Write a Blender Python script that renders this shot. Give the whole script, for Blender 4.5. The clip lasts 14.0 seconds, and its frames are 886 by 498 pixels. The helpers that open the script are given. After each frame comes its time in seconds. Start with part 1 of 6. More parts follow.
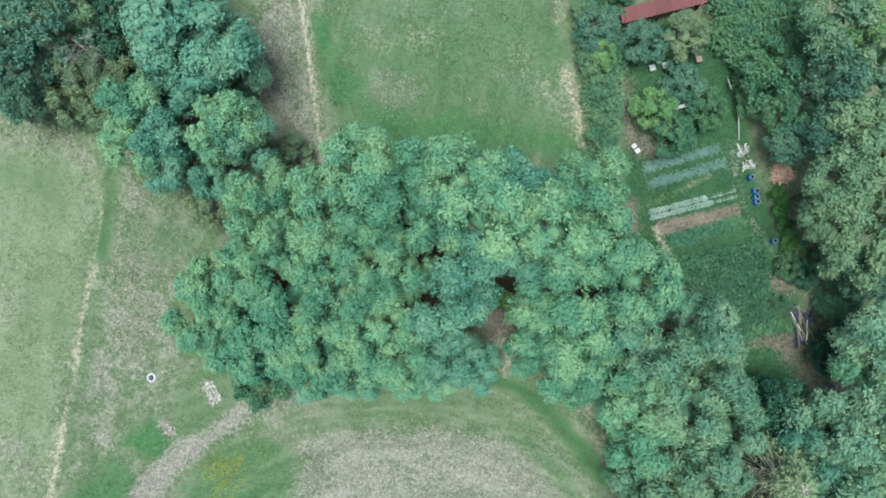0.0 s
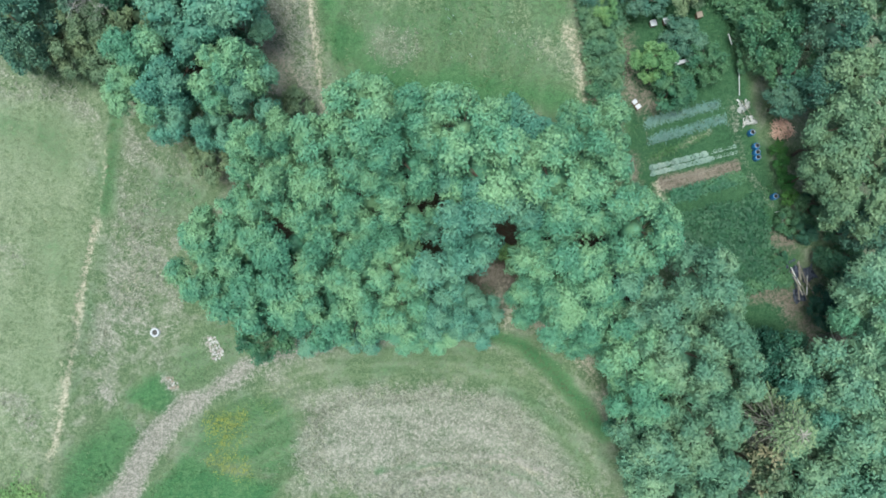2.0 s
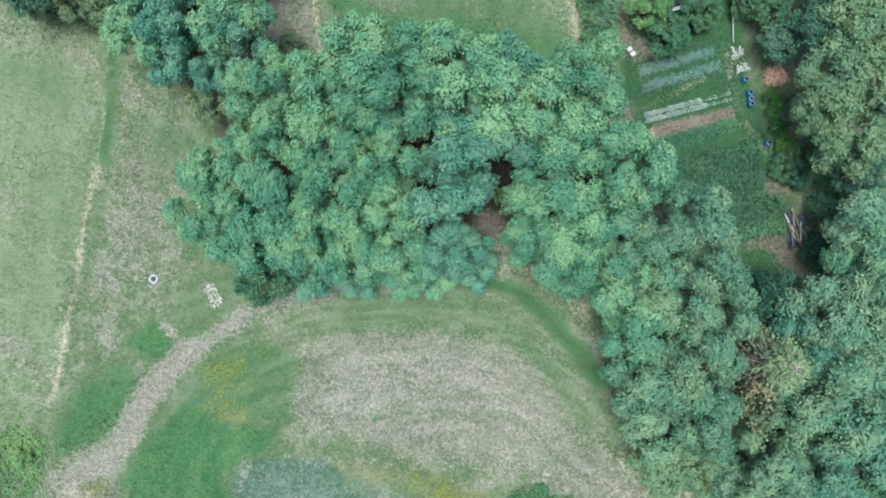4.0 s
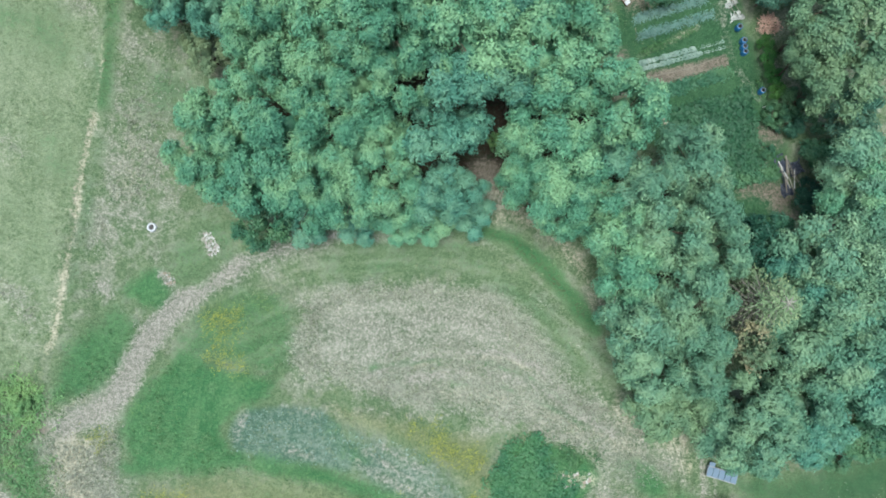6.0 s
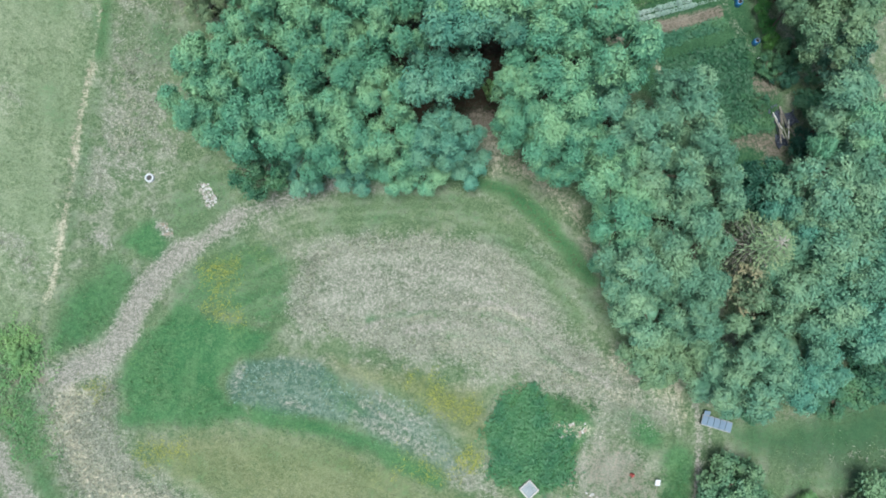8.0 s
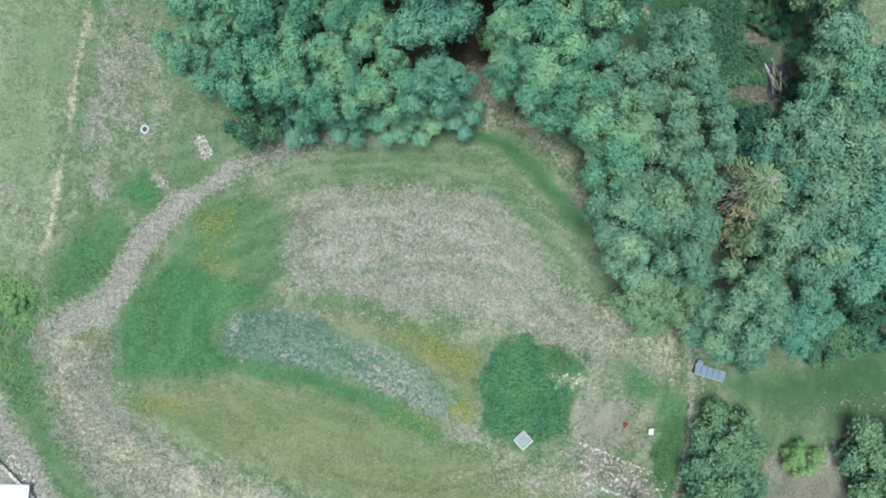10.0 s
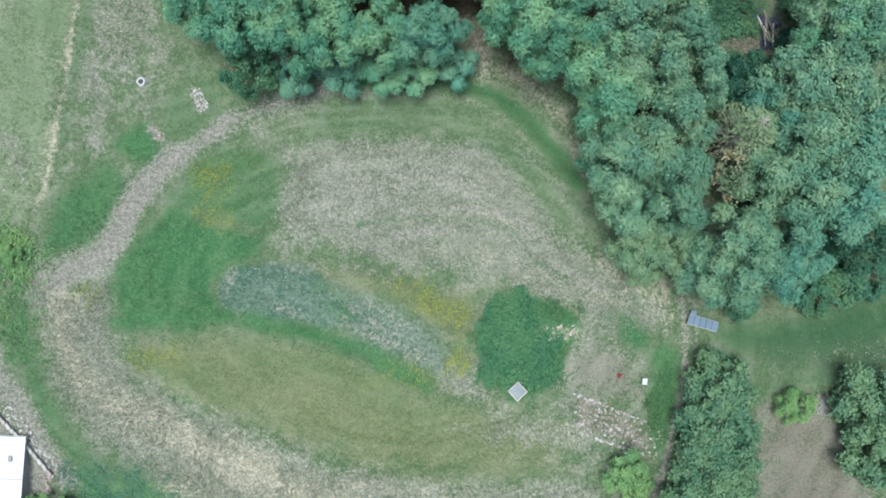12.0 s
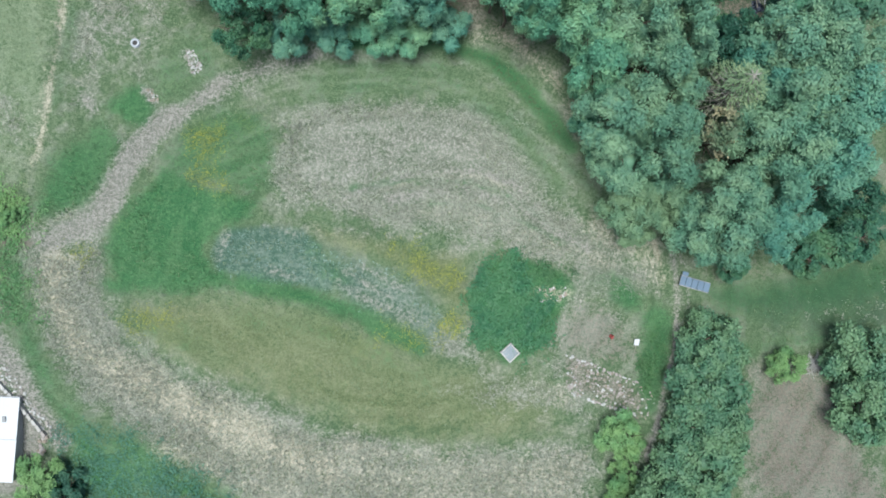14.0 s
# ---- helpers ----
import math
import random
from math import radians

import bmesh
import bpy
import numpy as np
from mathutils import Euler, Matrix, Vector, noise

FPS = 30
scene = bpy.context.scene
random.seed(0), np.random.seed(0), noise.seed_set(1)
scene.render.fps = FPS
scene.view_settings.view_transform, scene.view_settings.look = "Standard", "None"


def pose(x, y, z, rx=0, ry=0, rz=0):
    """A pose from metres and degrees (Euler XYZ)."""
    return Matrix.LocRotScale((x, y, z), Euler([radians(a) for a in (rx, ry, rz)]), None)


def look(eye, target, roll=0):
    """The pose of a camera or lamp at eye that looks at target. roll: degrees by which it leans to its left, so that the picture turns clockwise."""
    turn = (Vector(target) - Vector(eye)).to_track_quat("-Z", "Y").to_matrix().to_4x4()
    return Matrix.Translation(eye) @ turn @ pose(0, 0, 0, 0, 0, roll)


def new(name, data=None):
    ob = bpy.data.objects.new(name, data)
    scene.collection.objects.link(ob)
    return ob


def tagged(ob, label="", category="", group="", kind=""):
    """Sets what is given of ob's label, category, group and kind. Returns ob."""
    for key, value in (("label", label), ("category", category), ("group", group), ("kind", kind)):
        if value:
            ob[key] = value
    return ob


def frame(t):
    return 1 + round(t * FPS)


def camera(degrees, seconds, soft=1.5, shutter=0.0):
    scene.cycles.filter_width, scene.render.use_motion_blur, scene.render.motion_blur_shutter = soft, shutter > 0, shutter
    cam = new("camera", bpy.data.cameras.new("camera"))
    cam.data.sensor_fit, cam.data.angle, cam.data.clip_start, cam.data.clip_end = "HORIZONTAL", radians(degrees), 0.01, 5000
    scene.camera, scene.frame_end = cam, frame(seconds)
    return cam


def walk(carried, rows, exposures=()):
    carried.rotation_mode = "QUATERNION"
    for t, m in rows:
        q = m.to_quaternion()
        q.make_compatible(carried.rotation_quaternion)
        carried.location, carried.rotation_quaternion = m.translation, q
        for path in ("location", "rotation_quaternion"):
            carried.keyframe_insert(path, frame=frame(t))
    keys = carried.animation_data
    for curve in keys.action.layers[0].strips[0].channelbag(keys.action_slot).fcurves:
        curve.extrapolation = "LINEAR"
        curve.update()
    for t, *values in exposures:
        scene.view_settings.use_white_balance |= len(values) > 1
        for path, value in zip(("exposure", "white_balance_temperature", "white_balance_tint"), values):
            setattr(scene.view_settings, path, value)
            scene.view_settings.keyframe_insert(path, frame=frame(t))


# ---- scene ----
# ---- camera ----
cam = camera(60.5, 14.0, soft=1.8)
METRES, EYE, TILT, LEAN, TURN = 29.0, 65.0, -85.5, 0.0, 0.0
ROWS = [
    (0.0, 0.0, 0.0, 0.0, 0.0, 0.0, -0.0),
    (0.5, -0.0006, -0.0021, -0.0212, 0.04, -0.04, 0.01),
    (1.0, -0.0006, -0.0043, -0.0517, 0.09, -0.08, -0.01),
    (1.5, -0.0004, -0.0068, -0.0868, 0.12, -0.08, 0.0),
    (2.0, 0.0002, -0.011, -0.1223, 0.12, -0.12, -0.01),
    (2.5, 0.0027, -0.0155, -0.1607, 0.14, -0.11, 0.01),
    (3.0, 0.0058, -0.0197, -0.2, 0.16, -0.09, 0.02),
    (5.5, 0.0196, -0.0388, -0.3928, 0.14, -0.04, 0.13),
    (6.0, 0.0222, -0.0422, -0.4311, 0.14, -0.01, 0.15),
    (6.5, 0.0242, -0.0452, -0.4681, 0.14, 0.0, 0.15),
    (7.0, 0.0259, -0.0481, -0.505, 0.11, 0.01, 0.15),
    (7.5, 0.0285, -0.0511, -0.542, 0.12, 0.03, 0.16),
    (8.0, 0.0315, -0.0541, -0.5768, 0.11, 0.0, 0.18),
    (10.5, 0.0506, -0.0683, -0.7665, 0.07, 0.23, 0.26),
    (11.0, 0.0542, -0.0708, -0.8038, 0.07, 0.26, 0.29),
    (11.5, 0.0574, -0.0737, -0.8411, 0.06, 0.29, 0.3),
    (12.0, 0.0615, -0.0763, -0.8781, 0.06, 0.33, 0.3),
    (12.5, 0.066, -0.0788, -0.9152, 0.05, 0.36, 0.31),
    (13.0, 0.0714, -0.0812, -0.9519, 0.06, 0.29, 0.3),
    (13.5, 0.0755, -0.0827, -0.9779, 0.01, 0.31, 0.28),
    (14.0, 0.0789, -0.0835, -0.9924, -0.02, 0.32, 0.22),
]
walk(cam, [(t, pose(0, 0, EYE, TILT, LEAN, TURN) @ pose(METRES * x, METRES * y, METRES * z, 90 + pitch, roll, yaw)) for t, x, y, z, yaw, pitch, roll in ROWS],
     exposures=[(0.0, 2.15, 6450, 1.5), (6.5, 2.14, 6380, 2.5), (14.0, 1.95, 6250, 5.0)])

# ---- light: a bright overcast evening ----
world = bpy.data.worlds.new("overcast_sky")
scene.world = world
world.use_nodes = True
wn = world.node_tree
sky = wn.nodes.new("ShaderNodeTexSky")
sky.sky_type, sky.sun_disc = "NISHITA", False
sky.sun_elevation, sky.sun_rotation = radians(78), radians(225)
sky.air_density, sky.dust_density, sky.ozone_density = 1.0, 4.0, 1.0
wn.nodes["Background"].inputs["Strength"].default_value = 0.052
wn.links.new(sky.outputs["Color"], wn.nodes["Background"].inputs["Color"])
sun = new("sun", bpy.data.lights.new("sun", "SUN"))
sun.data.energy, sun.data.angle, sun.data.color = 1.5, radians(24), (1.0, 0.98, 0.95)
sun.matrix_world = look((0, 0, 90), (2, 2, 60))


# ---- materials ----
def material(name, rough=0.8, metal=0.0, spec=0.3):
    m = bpy.data.materials.new(name)
    m.use_nodes = True
    b = m.node_tree.nodes["Principled BSDF"]
    b.inputs["Roughness"].default_value, b.inputs["Metallic"].default_value = rough, metal
    b.inputs["Specular IOR Level"].default_value = spec
    return m, m.node_tree, b


def node(nt, kind, **values):
    n = nt.nodes.new(kind)
    for key, v in values.items():
        n.inputs[key.replace("_", " ")].default_value = v
    return n


def mixed(nt, fac, a, b, blend="MIX"):
    """A colour mix; each of fac, a and b is a socket or a value."""
    n = nt.nodes.new("ShaderNodeMix")
    n.data_type, n.blend_type = "RGBA", blend
    for sock, v in ((n.inputs[0], fac), (n.inputs[6], a), (n.inputs[7], b)):
        if isinstance(v, bpy.types.NodeSocket):
            nt.links.new(v, sock)
        elif isinstance(v, tuple):
            sock.default_value = (*v, 1.0)
        else:
            sock.default_value = v
    return n.outputs[2]


def maths(nt, op, a, b=0.0, clamp=False):
    n = nt.nodes.new("ShaderNodeMath")
    n.operation, n.use_clamp = op, clamp
    for sock, v in zip(n.inputs, (a, b)):
        if isinstance(v, bpy.types.NodeSocket):
            nt.links.new(v, sock)
        else:
            sock.default_value = v
    return n.outputs[0]


def step(nt, v, lo, hi):
    n = nt.nodes.new("ShaderNodeMapRange")
    n.interpolation_type = "SMOOTHSTEP"
    nt.links.new(v, n.inputs[0])
    n.inputs[1].default_value, n.inputs[2].default_value = lo, hi
    return n.outputs[0]


def noisy(nt, scale, detail=4.0, rough=0.6, vec=None, stretch=None):
    n = node(nt, "ShaderNodeTexNoise", Scale=scale, Detail=detail, Roughness=rough)
    src = vec or nt.nodes.new("ShaderNodeTexCoord").outputs["Object"]
    if stretch:
        turned, drawn = nt.nodes.new("ShaderNodeMapping"), nt.nodes.new("ShaderNodeMapping")
        turned.inputs["Rotation"].default_value = (0, 0, radians(-stretch[0]))
        drawn.inputs["Scale"].default_value = (1 / stretch[1], 1, 1)
        nt.links.new(src, turned.inputs["Vector"])
        nt.links.new(turned.outputs["Vector"], drawn.inputs["Vector"])
        src = drawn.outputs["Vector"]
    nt.links.new(src, n.inputs["Vector"])
    return n.outputs["Fac"]


def bumped(nt, b, height, strength, dist):
    n = nt.nodes.new("ShaderNodeBump")
    n.inputs["Strength"].default_value, n.inputs["Distance"].default_value = strength, dist
    nt.links.new(height, n.inputs["Height"])
    nt.links.new(n.outputs["Normal"], b.inputs["Normal"])


def plain(name, colour, dark=None, rough=0.7, metal=0.0, scale=6.0, bump=0.25, spec=0.3):
    """A surface with grain and stains at two scales."""
    m, nt, b = material(name, rough, metal, spec)
    dark = dark or tuple(c * 0.62 for c in colour)
    big, fine = noisy(nt, scale * 0.25, 3), noisy(nt, scale * 4, 5)
    rnd = nt.nodes.new("ShaderNodeObjectInfo").outputs["Random"]
    f = maths(nt, "ADD", maths(nt, "MULTIPLY", big, 0.9), maths(nt, "MULTIPLY", fine, 0.6))
    f = step(nt, maths(nt, "ADD", f, maths(nt, "MULTIPLY", rnd, 0.35)), 0.65, 1.25)
    nt.links.new(mixed(nt, f, colour, dark), b.inputs["Base Color"])
    bumped(nt, b, fine, bump, 0.02)
    return m


def leafy(name, deep, light, tip, clear=0.26, rough=0.55):
    """Foliage: each leaf differs a little, whole plants and patches of a crown more."""
    m, nt, b = material(name, rough, 0.0, 0.3)
    geo = nt.nodes.new("ShaderNodeNewGeometry")
    isl = geo.outputs["Random Per Island"]
    rnd = nt.nodes.new("ShaderNodeObjectInfo").outputs["Random"]
    patch = noisy(nt, 0.42, 3, 0.6, vec=geo.outputs["Position"])
    tuft = step(nt, noisy(nt, 1.5, 2, 0.5, vec=geo.outputs["Position"]), 0.3, 0.7)
    f = maths(nt, "ADD", maths(nt, "MULTIPLY", isl, 0.07), maths(nt, "ADD", maths(nt, "MULTIPLY", rnd, 0.45), maths(nt, "MULTIPLY", tuft, 0.45)), True)
    col = mixed(nt, f, deep, light)
    g = step(nt, maths(nt, "ADD", patch, maths(nt, "MULTIPLY", rnd, 0.12)), 0.46, 0.70)
    col = mixed(nt, maths(nt, "MULTIPLY", g, 0.75), col, tip)
    grain = noisy(nt, 7.0, 4, 0.7, vec=geo.outputs["Position"])
    col = mixed(nt, maths(nt, "MULTIPLY", step(nt, grain, 0.38, 0.62), 0.14), col, deep)
    bumped(nt, b, grain, 0.4, 0.06)
    nt.links.new(col, b.inputs["Base Color"])
    tr = nt.nodes.new("ShaderNodeBsdfTranslucent")
    nt.links.new(col, tr.inputs["Color"])
    mx = nt.nodes.new("ShaderNodeMixShader")
    mx.inputs[0].default_value = clear
    nt.links.new(b.outputs[0], mx.inputs[1])
    nt.links.new(tr.outputs[0], mx.inputs[2])
    nt.links.new(mx.outputs[0], nt.nodes["Material Output"].inputs["Surface"])
    return m


LEAF = {
    "robinia": leafy("robinia_leaves", (0.057, 0.185, 0.120), (0.114, 0.290, 0.179), (0.201, 0.356, 0.190)),
    "ash": leafy("grey_green_leaves", (0.065, 0.170, 0.113), (0.124, 0.260, 0.172), (0.192, 0.312, 0.181)),
    "sage": leafy("sage_green_leaves", (0.032, 0.106, 0.080), (0.058, 0.152, 0.111), (0.085, 0.171, 0.111)),
    "pale": leafy("pale_leaves", (0.068, 0.153, 0.093), (0.106, 0.202, 0.116), (0.146, 0.232, 0.123)),
    "teal": leafy("bluish_leaves", (0.051, 0.172, 0.129), (0.090, 0.246, 0.181), (0.149, 0.298, 0.194)),
    "broad": leafy("broad_leaves", (0.041, 0.117, 0.068), (0.075, 0.168, 0.099), (0.112, 0.199, 0.099)),
    # dark green leaves, with the shade of the wood's gaps put into the colour
    "dark": leafy("shaded_dark_leaves", (0.015, 0.066, 0.047), (0.027, 0.099, 0.064), (0.038, 0.113, 0.064)),
    "olive": leafy("olive_leaves", (0.076, 0.142, 0.084), (0.116, 0.184, 0.105), (0.152, 0.204, 0.105)),
    "lemon": leafy("yellow_green_leaves", (0.066, 0.174, 0.072), (0.111, 0.237, 0.094), (0.160, 0.278, 0.102)),
    "bramble": leafy("bramble_leaves", (0.024, 0.094, 0.056), (0.043, 0.134, 0.077), (0.072, 0.159, 0.071)),
    "vine": leafy("vivid_green_leaves", (0.018, 0.096, 0.023), (0.035, 0.132, 0.030), (0.053, 0.142, 0.030)),
    "autumn": leafy("turning_leaves", (0.053, 0.112, 0.065), (0.116, 0.176, 0.100), (0.318, 0.282, 0.176)),
    "needle": leafy("dry_needles", (0.138, 0.229, 0.129), (0.222, 0.323, 0.176), (0.275, 0.353, 0.194)),
    "nettle": leafy("nettle_leaves", (0.017, 0.081, 0.041), (0.041, 0.147, 0.068), (0.057, 0.158, 0.068)),
    "crop": leafy("crop_leaves", (0.014, 0.062, 0.034), (0.028, 0.098, 0.050), (0.036, 0.106, 0.052)),
    "silver": leafy("silvery_leaves", (0.122, 0.207, 0.176), (0.215, 0.305, 0.274), (0.242, 0.320, 0.290)),
    "leek": leafy("blue_green_leaves", (0.059, 0.143, 0.123), (0.113, 0.208, 0.191), (0.118, 0.215, 0.184)),
    "grass": leafy("grass_blades", (0.064, 0.118, 0.053), (0.138, 0.188, 0.106), (0.175, 0.206, 0.129)),
    "lushgrass": leafy("green_grass_blades", (0.022, 0.081, 0.032), (0.041, 0.114, 0.045), (0.050, 0.118, 0.042)),
    # very dark: the trees' shade on the garden grass is put into these blades
    "lawn": leafy("shaded_lawn_blades", (0.008, 0.036, 0.021), (0.016, 0.058, 0.032), (0.024, 0.065, 0.032)),
    "straw": leafy("straw_blades", (0.163, 0.183, 0.141), (0.242, 0.273, 0.225), (0.261, 0.290, 0.239)),
    "weed": leafy("blue_green_weeds", (0.040, 0.126, 0.088), (0.072, 0.182, 0.129), (0.087, 0.191, 0.118)),
    "flower": leafy("yellow_flowers", (0.175, 0.212, 0.047), (0.222, 0.253, 0.047), (0.239, 0.259, 0.041)),
}
BARK = plain("bark", (0.076, 0.063, 0.049), rough=0.95, scale=3)
DEADWOOD = plain("grey_dead_wood", (0.250, 0.252, 0.222), (0.165, 0.166, 0.145), rough=0.9, scale=3)
WHITE = plain("white_sheet", (0.378, 0.396, 0.415), (0.323, 0.346, 0.369), rough=0.45, scale=1.0, bump=0.05)
CONCRETE = plain("concrete", (0.300, 0.300, 0.288), (0.215, 0.215, 0.205), rough=0.9)
STONE = plain("pale_stone", (0.255, 0.238, 0.228), (0.160, 0.146, 0.138), rough=0.9, scale=5)
SANDSTONE = plain("sandstone", (0.205, 0.180, 0.150), (0.140, 0.120, 0.098), rough=0.9, scale=5)
BARREL = plain("blue_plastic", (0.012, 0.100, 0.238), (0.008, 0.073, 0.184), rough=0.4, bump=0.05)
WATER = plain("dark_water", (0.008, 0.010, 0.012), rough=0.35, bump=0.0, spec=0.1)
PALEBLUE = plain("blue_board", (0.072, 0.118, 0.172), (0.056, 0.094, 0.140), rough=0.55, scale=2)
PALEWOOD = plain("weathered_wood", (0.182, 0.171, 0.147), (0.111, 0.103, 0.087), rough=0.85)
BROWNWOOD = plain("brown_wood", (0.090, 0.063, 0.040), rough=0.85)
REDROOF = plain("red_roof_sheet", (0.205, 0.082, 0.086), (0.160, 0.062, 0.066), rough=0.6, scale=1.5)
RED = plain("red_plastic", (0.246, 0.058, 0.054), rough=0.45, bump=0.05)
TARP = plain("grey_white_tarp", (0.448, 0.467, 0.467), (0.307, 0.333, 0.333), rough=0.5, scale=2)
BLUETARP = plain("slate_blue_tarp", (0.067, 0.086, 0.130), (0.034, 0.044, 0.067), rough=0.4, scale=2)
TWIG = plain("reddish_brushwood", (0.480, 0.340, 0.280), (0.330, 0.215, 0.165), rough=0.9)
PALETWIG = plain("bleached_twigs", (0.320, 0.326, 0.314), (0.243, 0.250, 0.243), rough=0.9, scale=3)
LID = plain("grey_white_lid", (0.300, 0.330, 0.360), (0.240, 0.262, 0.290), rough=0.5, bump=0.05)
LIMEWASH = plain("bleached_concrete", (0.330, 0.340, 0.335), (0.230, 0.238, 0.232), rough=0.9)
IRON = plain("dark_iron", (0.038, 0.038, 0.038), rough=0.7, metal=0.3)
STEEL = plain("galvanised_steel", (0.192, 0.207, 0.219), rough=0.45, metal=0.6, bump=0.05)
PANE = plain("grey_grating", (0.105, 0.138, 0.158), (0.080, 0.106, 0.122), rough=0.5, scale=3)


# ---- shape helpers ----
def ground_z(x, y):
    """The lie of the land: a gentle hollow on a slope that falls to the south."""
    u, v = np.clip(x, -42, 44) / 35, (np.clip(y, -50, 28) + 10) / 30
    c = (-0.65600, 0.83500, 4.66900, 2.60600, 1.07800, -2.45300, -0.70400, 1.79400, -2.03900, -1.00100)
    return (c[0] + c[1] * u + c[2] * v + c[3] * u * u + c[4] * v * v + c[5] * u * v
            + c[6] * u * u * v + c[7] * u * v * v + c[8] * u**3 + c[9] * v**3)


def mesh_of(name, verts, faces, mat, smooth=False):
    me = bpy.data.meshes.new(name)
    me.from_pydata([tuple(v) for v in verts], [], [tuple(f) for f in faces])
    me.materials.append(mat)
    if smooth:
        me.polygons.foreach_set("use_smooth", [True] * len(me.polygons))
    me.update()
    return me


def part(name, bm, mat, parent, label=""):
    """Link a bmesh, or a ready mesh, as one object under its thing."""
    if isinstance(bm, bmesh.types.BMesh):
        me = bpy.data.meshes.new(name)
        bm.to_mesh(me)
        bm.free()
        me.materials.append(mat)
    else:
        me = bm
    ob = new(name, me)
    ob.parent = parent
    return tagged(ob, label)


def thing(name, x, y, label, category, group="", up=0.0, turn=0.0, kind=""):
    e = new(name)
    e.empty_display_size = 0.2
    e.matrix_world = pose(x, y, float(ground_z(x, y)) + up, 0, 0, turn)
    return tagged(e, label, category, group, kind)


def box(bm, sx, sy, sz, at=(0, 0, 0), turn=(0, 0, 0), bevel=0.01):
    r = bmesh.ops.create_cube(bm, size=1.0)
    bmesh.ops.scale(bm, vec=(sx, sy, sz), verts=r["verts"])
    if bevel:
        es = list({e for v in r["verts"] for e in v.link_edges})
        r2 = bmesh.ops.bevel(bm, geom=es, offset=bevel, segments=1, affect="EDGES", profile=0.5)
        vs = list({v for f in r2["faces"] for v in f.verts} | {v for v in r["verts"] if v.is_valid})
    else:
        vs = r["verts"]
    bmesh.ops.transform(bm, matrix=pose(*at, *turn), verts=vs)
    return bm


def boxed(*a, **k):
    return box(bmesh.new(), *a, **k)


def lathe(profile, n=20):
    """A turned body from (radius, height) pairs."""
    bm = bmesh.new()
    rings = [[bm.verts.new((r * math.cos(2 * math.pi * i / n), r * math.sin(2 * math.pi * i / n), z)) for i in range(n)] for r, z in profile]
    for a, b in zip(rings, rings[1:]):
        for i in range(n):
            f = bm.faces.new((a[i], a[(i + 1) % n], b[(i + 1) % n], b[i]))
            f.smooth = True
    return bm


def tube_into(verts, faces, pts, radii, n=5):
    """Add a bent, tapering tube to lists of vertices and faces."""
    start = len(verts)
    for i, (p, r) in enumerate(zip(pts, radii)):
        d = (Vector(pts[min(i + 1, len(pts) - 1)]) - Vector(pts[max(i - 1, 0)])).normalized()
        a = d.orthogonal().normalized()
        b = d.cross(a)
        for k in range(n):
            w = 2 * math.pi * k / n
            verts.append(Vector(p) + r * (math.cos(w) * a + math.sin(w) * b))
    for i in range(len(pts) - 1):
        for k in range(n):
            j = start + i * n
            faces.append((j + k, j + (k + 1) % n, j + n + (k + 1) % n, j + n + k))
    faces.append(tuple(start + (len(pts) - 1) * n + k for k in range(n)))


def tubes(name, runs, mat, n=5):
    verts, faces = [], []
    for pts, radii in runs:
        tube_into(verts, faces, pts, radii, n)
    return mesh_of(name, verts, faces, mat, True)


def unit(v):
    return v / np.maximum(np.linalg.norm(v, axis=-1, keepdims=True), 1e-6)


def leaf_mesh(name, base, way, length, width, mat, rng, droop=0.15, flat=0.6, face=None, core=None):
    """Many leaves: each a pointed blade from its base along its way, its face turned mostly to the sky or as face gives."""
    n = len(base)
    up = unit((np.array([0, 0, 1.0]) if face is None else face) * flat + rng.normal(size=(n, 3)) * (1 - flat) * 0.8)
    side = unit(np.cross(way, up))
    ln = (length * rng.uniform(0.65, 1.3, n))[:, None]
    wd = (width * rng.uniform(0.7, 1.25, n))[:, None]
    mid = base + way * ln * 0.48
    tip = base + way * ln - np.array([0, 0, 1.0]) * ln * droop
    verts = np.stack([base, mid + side * wd * 0.5, tip, mid - side * wd * 0.5], 1).reshape(-1, 3)
    loops, starts = np.arange(4 * n), np.arange(0, 4 * n, 4)
    if core is not None:
        cv, cf = core
        starts = np.concatenate([starts, 4 * n + 3 * np.arange(len(cf))])
        loops = np.concatenate([loops, cf.ravel() + 4 * n])
        verts = np.concatenate([verts, cv])
    me = bpy.data.meshes.new(name)
    me.vertices.add(len(verts))
    me.vertices.foreach_set("co", verts.astype(np.float32).ravel())
    me.loops.add(len(loops))
    me.loops.foreach_set("vertex_index", loops.astype(np.int32))
    me.polygons.add(len(starts))
    me.polygons.foreach_set("loop_start", starts.astype(np.int32))
    me.materials.append(mat)
    me.update(calc_edges=True)
    me.validate()
    return me


def ball(level):
    bm = bmesh.new()
    bmesh.ops.create_icosphere(bm, subdivisions=level, radius=1.0)
    v = np.array([tuple(p.co) for p in bm.verts])
    f = np.array([[p.index for p in q.verts] for q in bm.faces])
    bm.free()
    return v, f


BALL, KNOB = ball(2), ball(1)


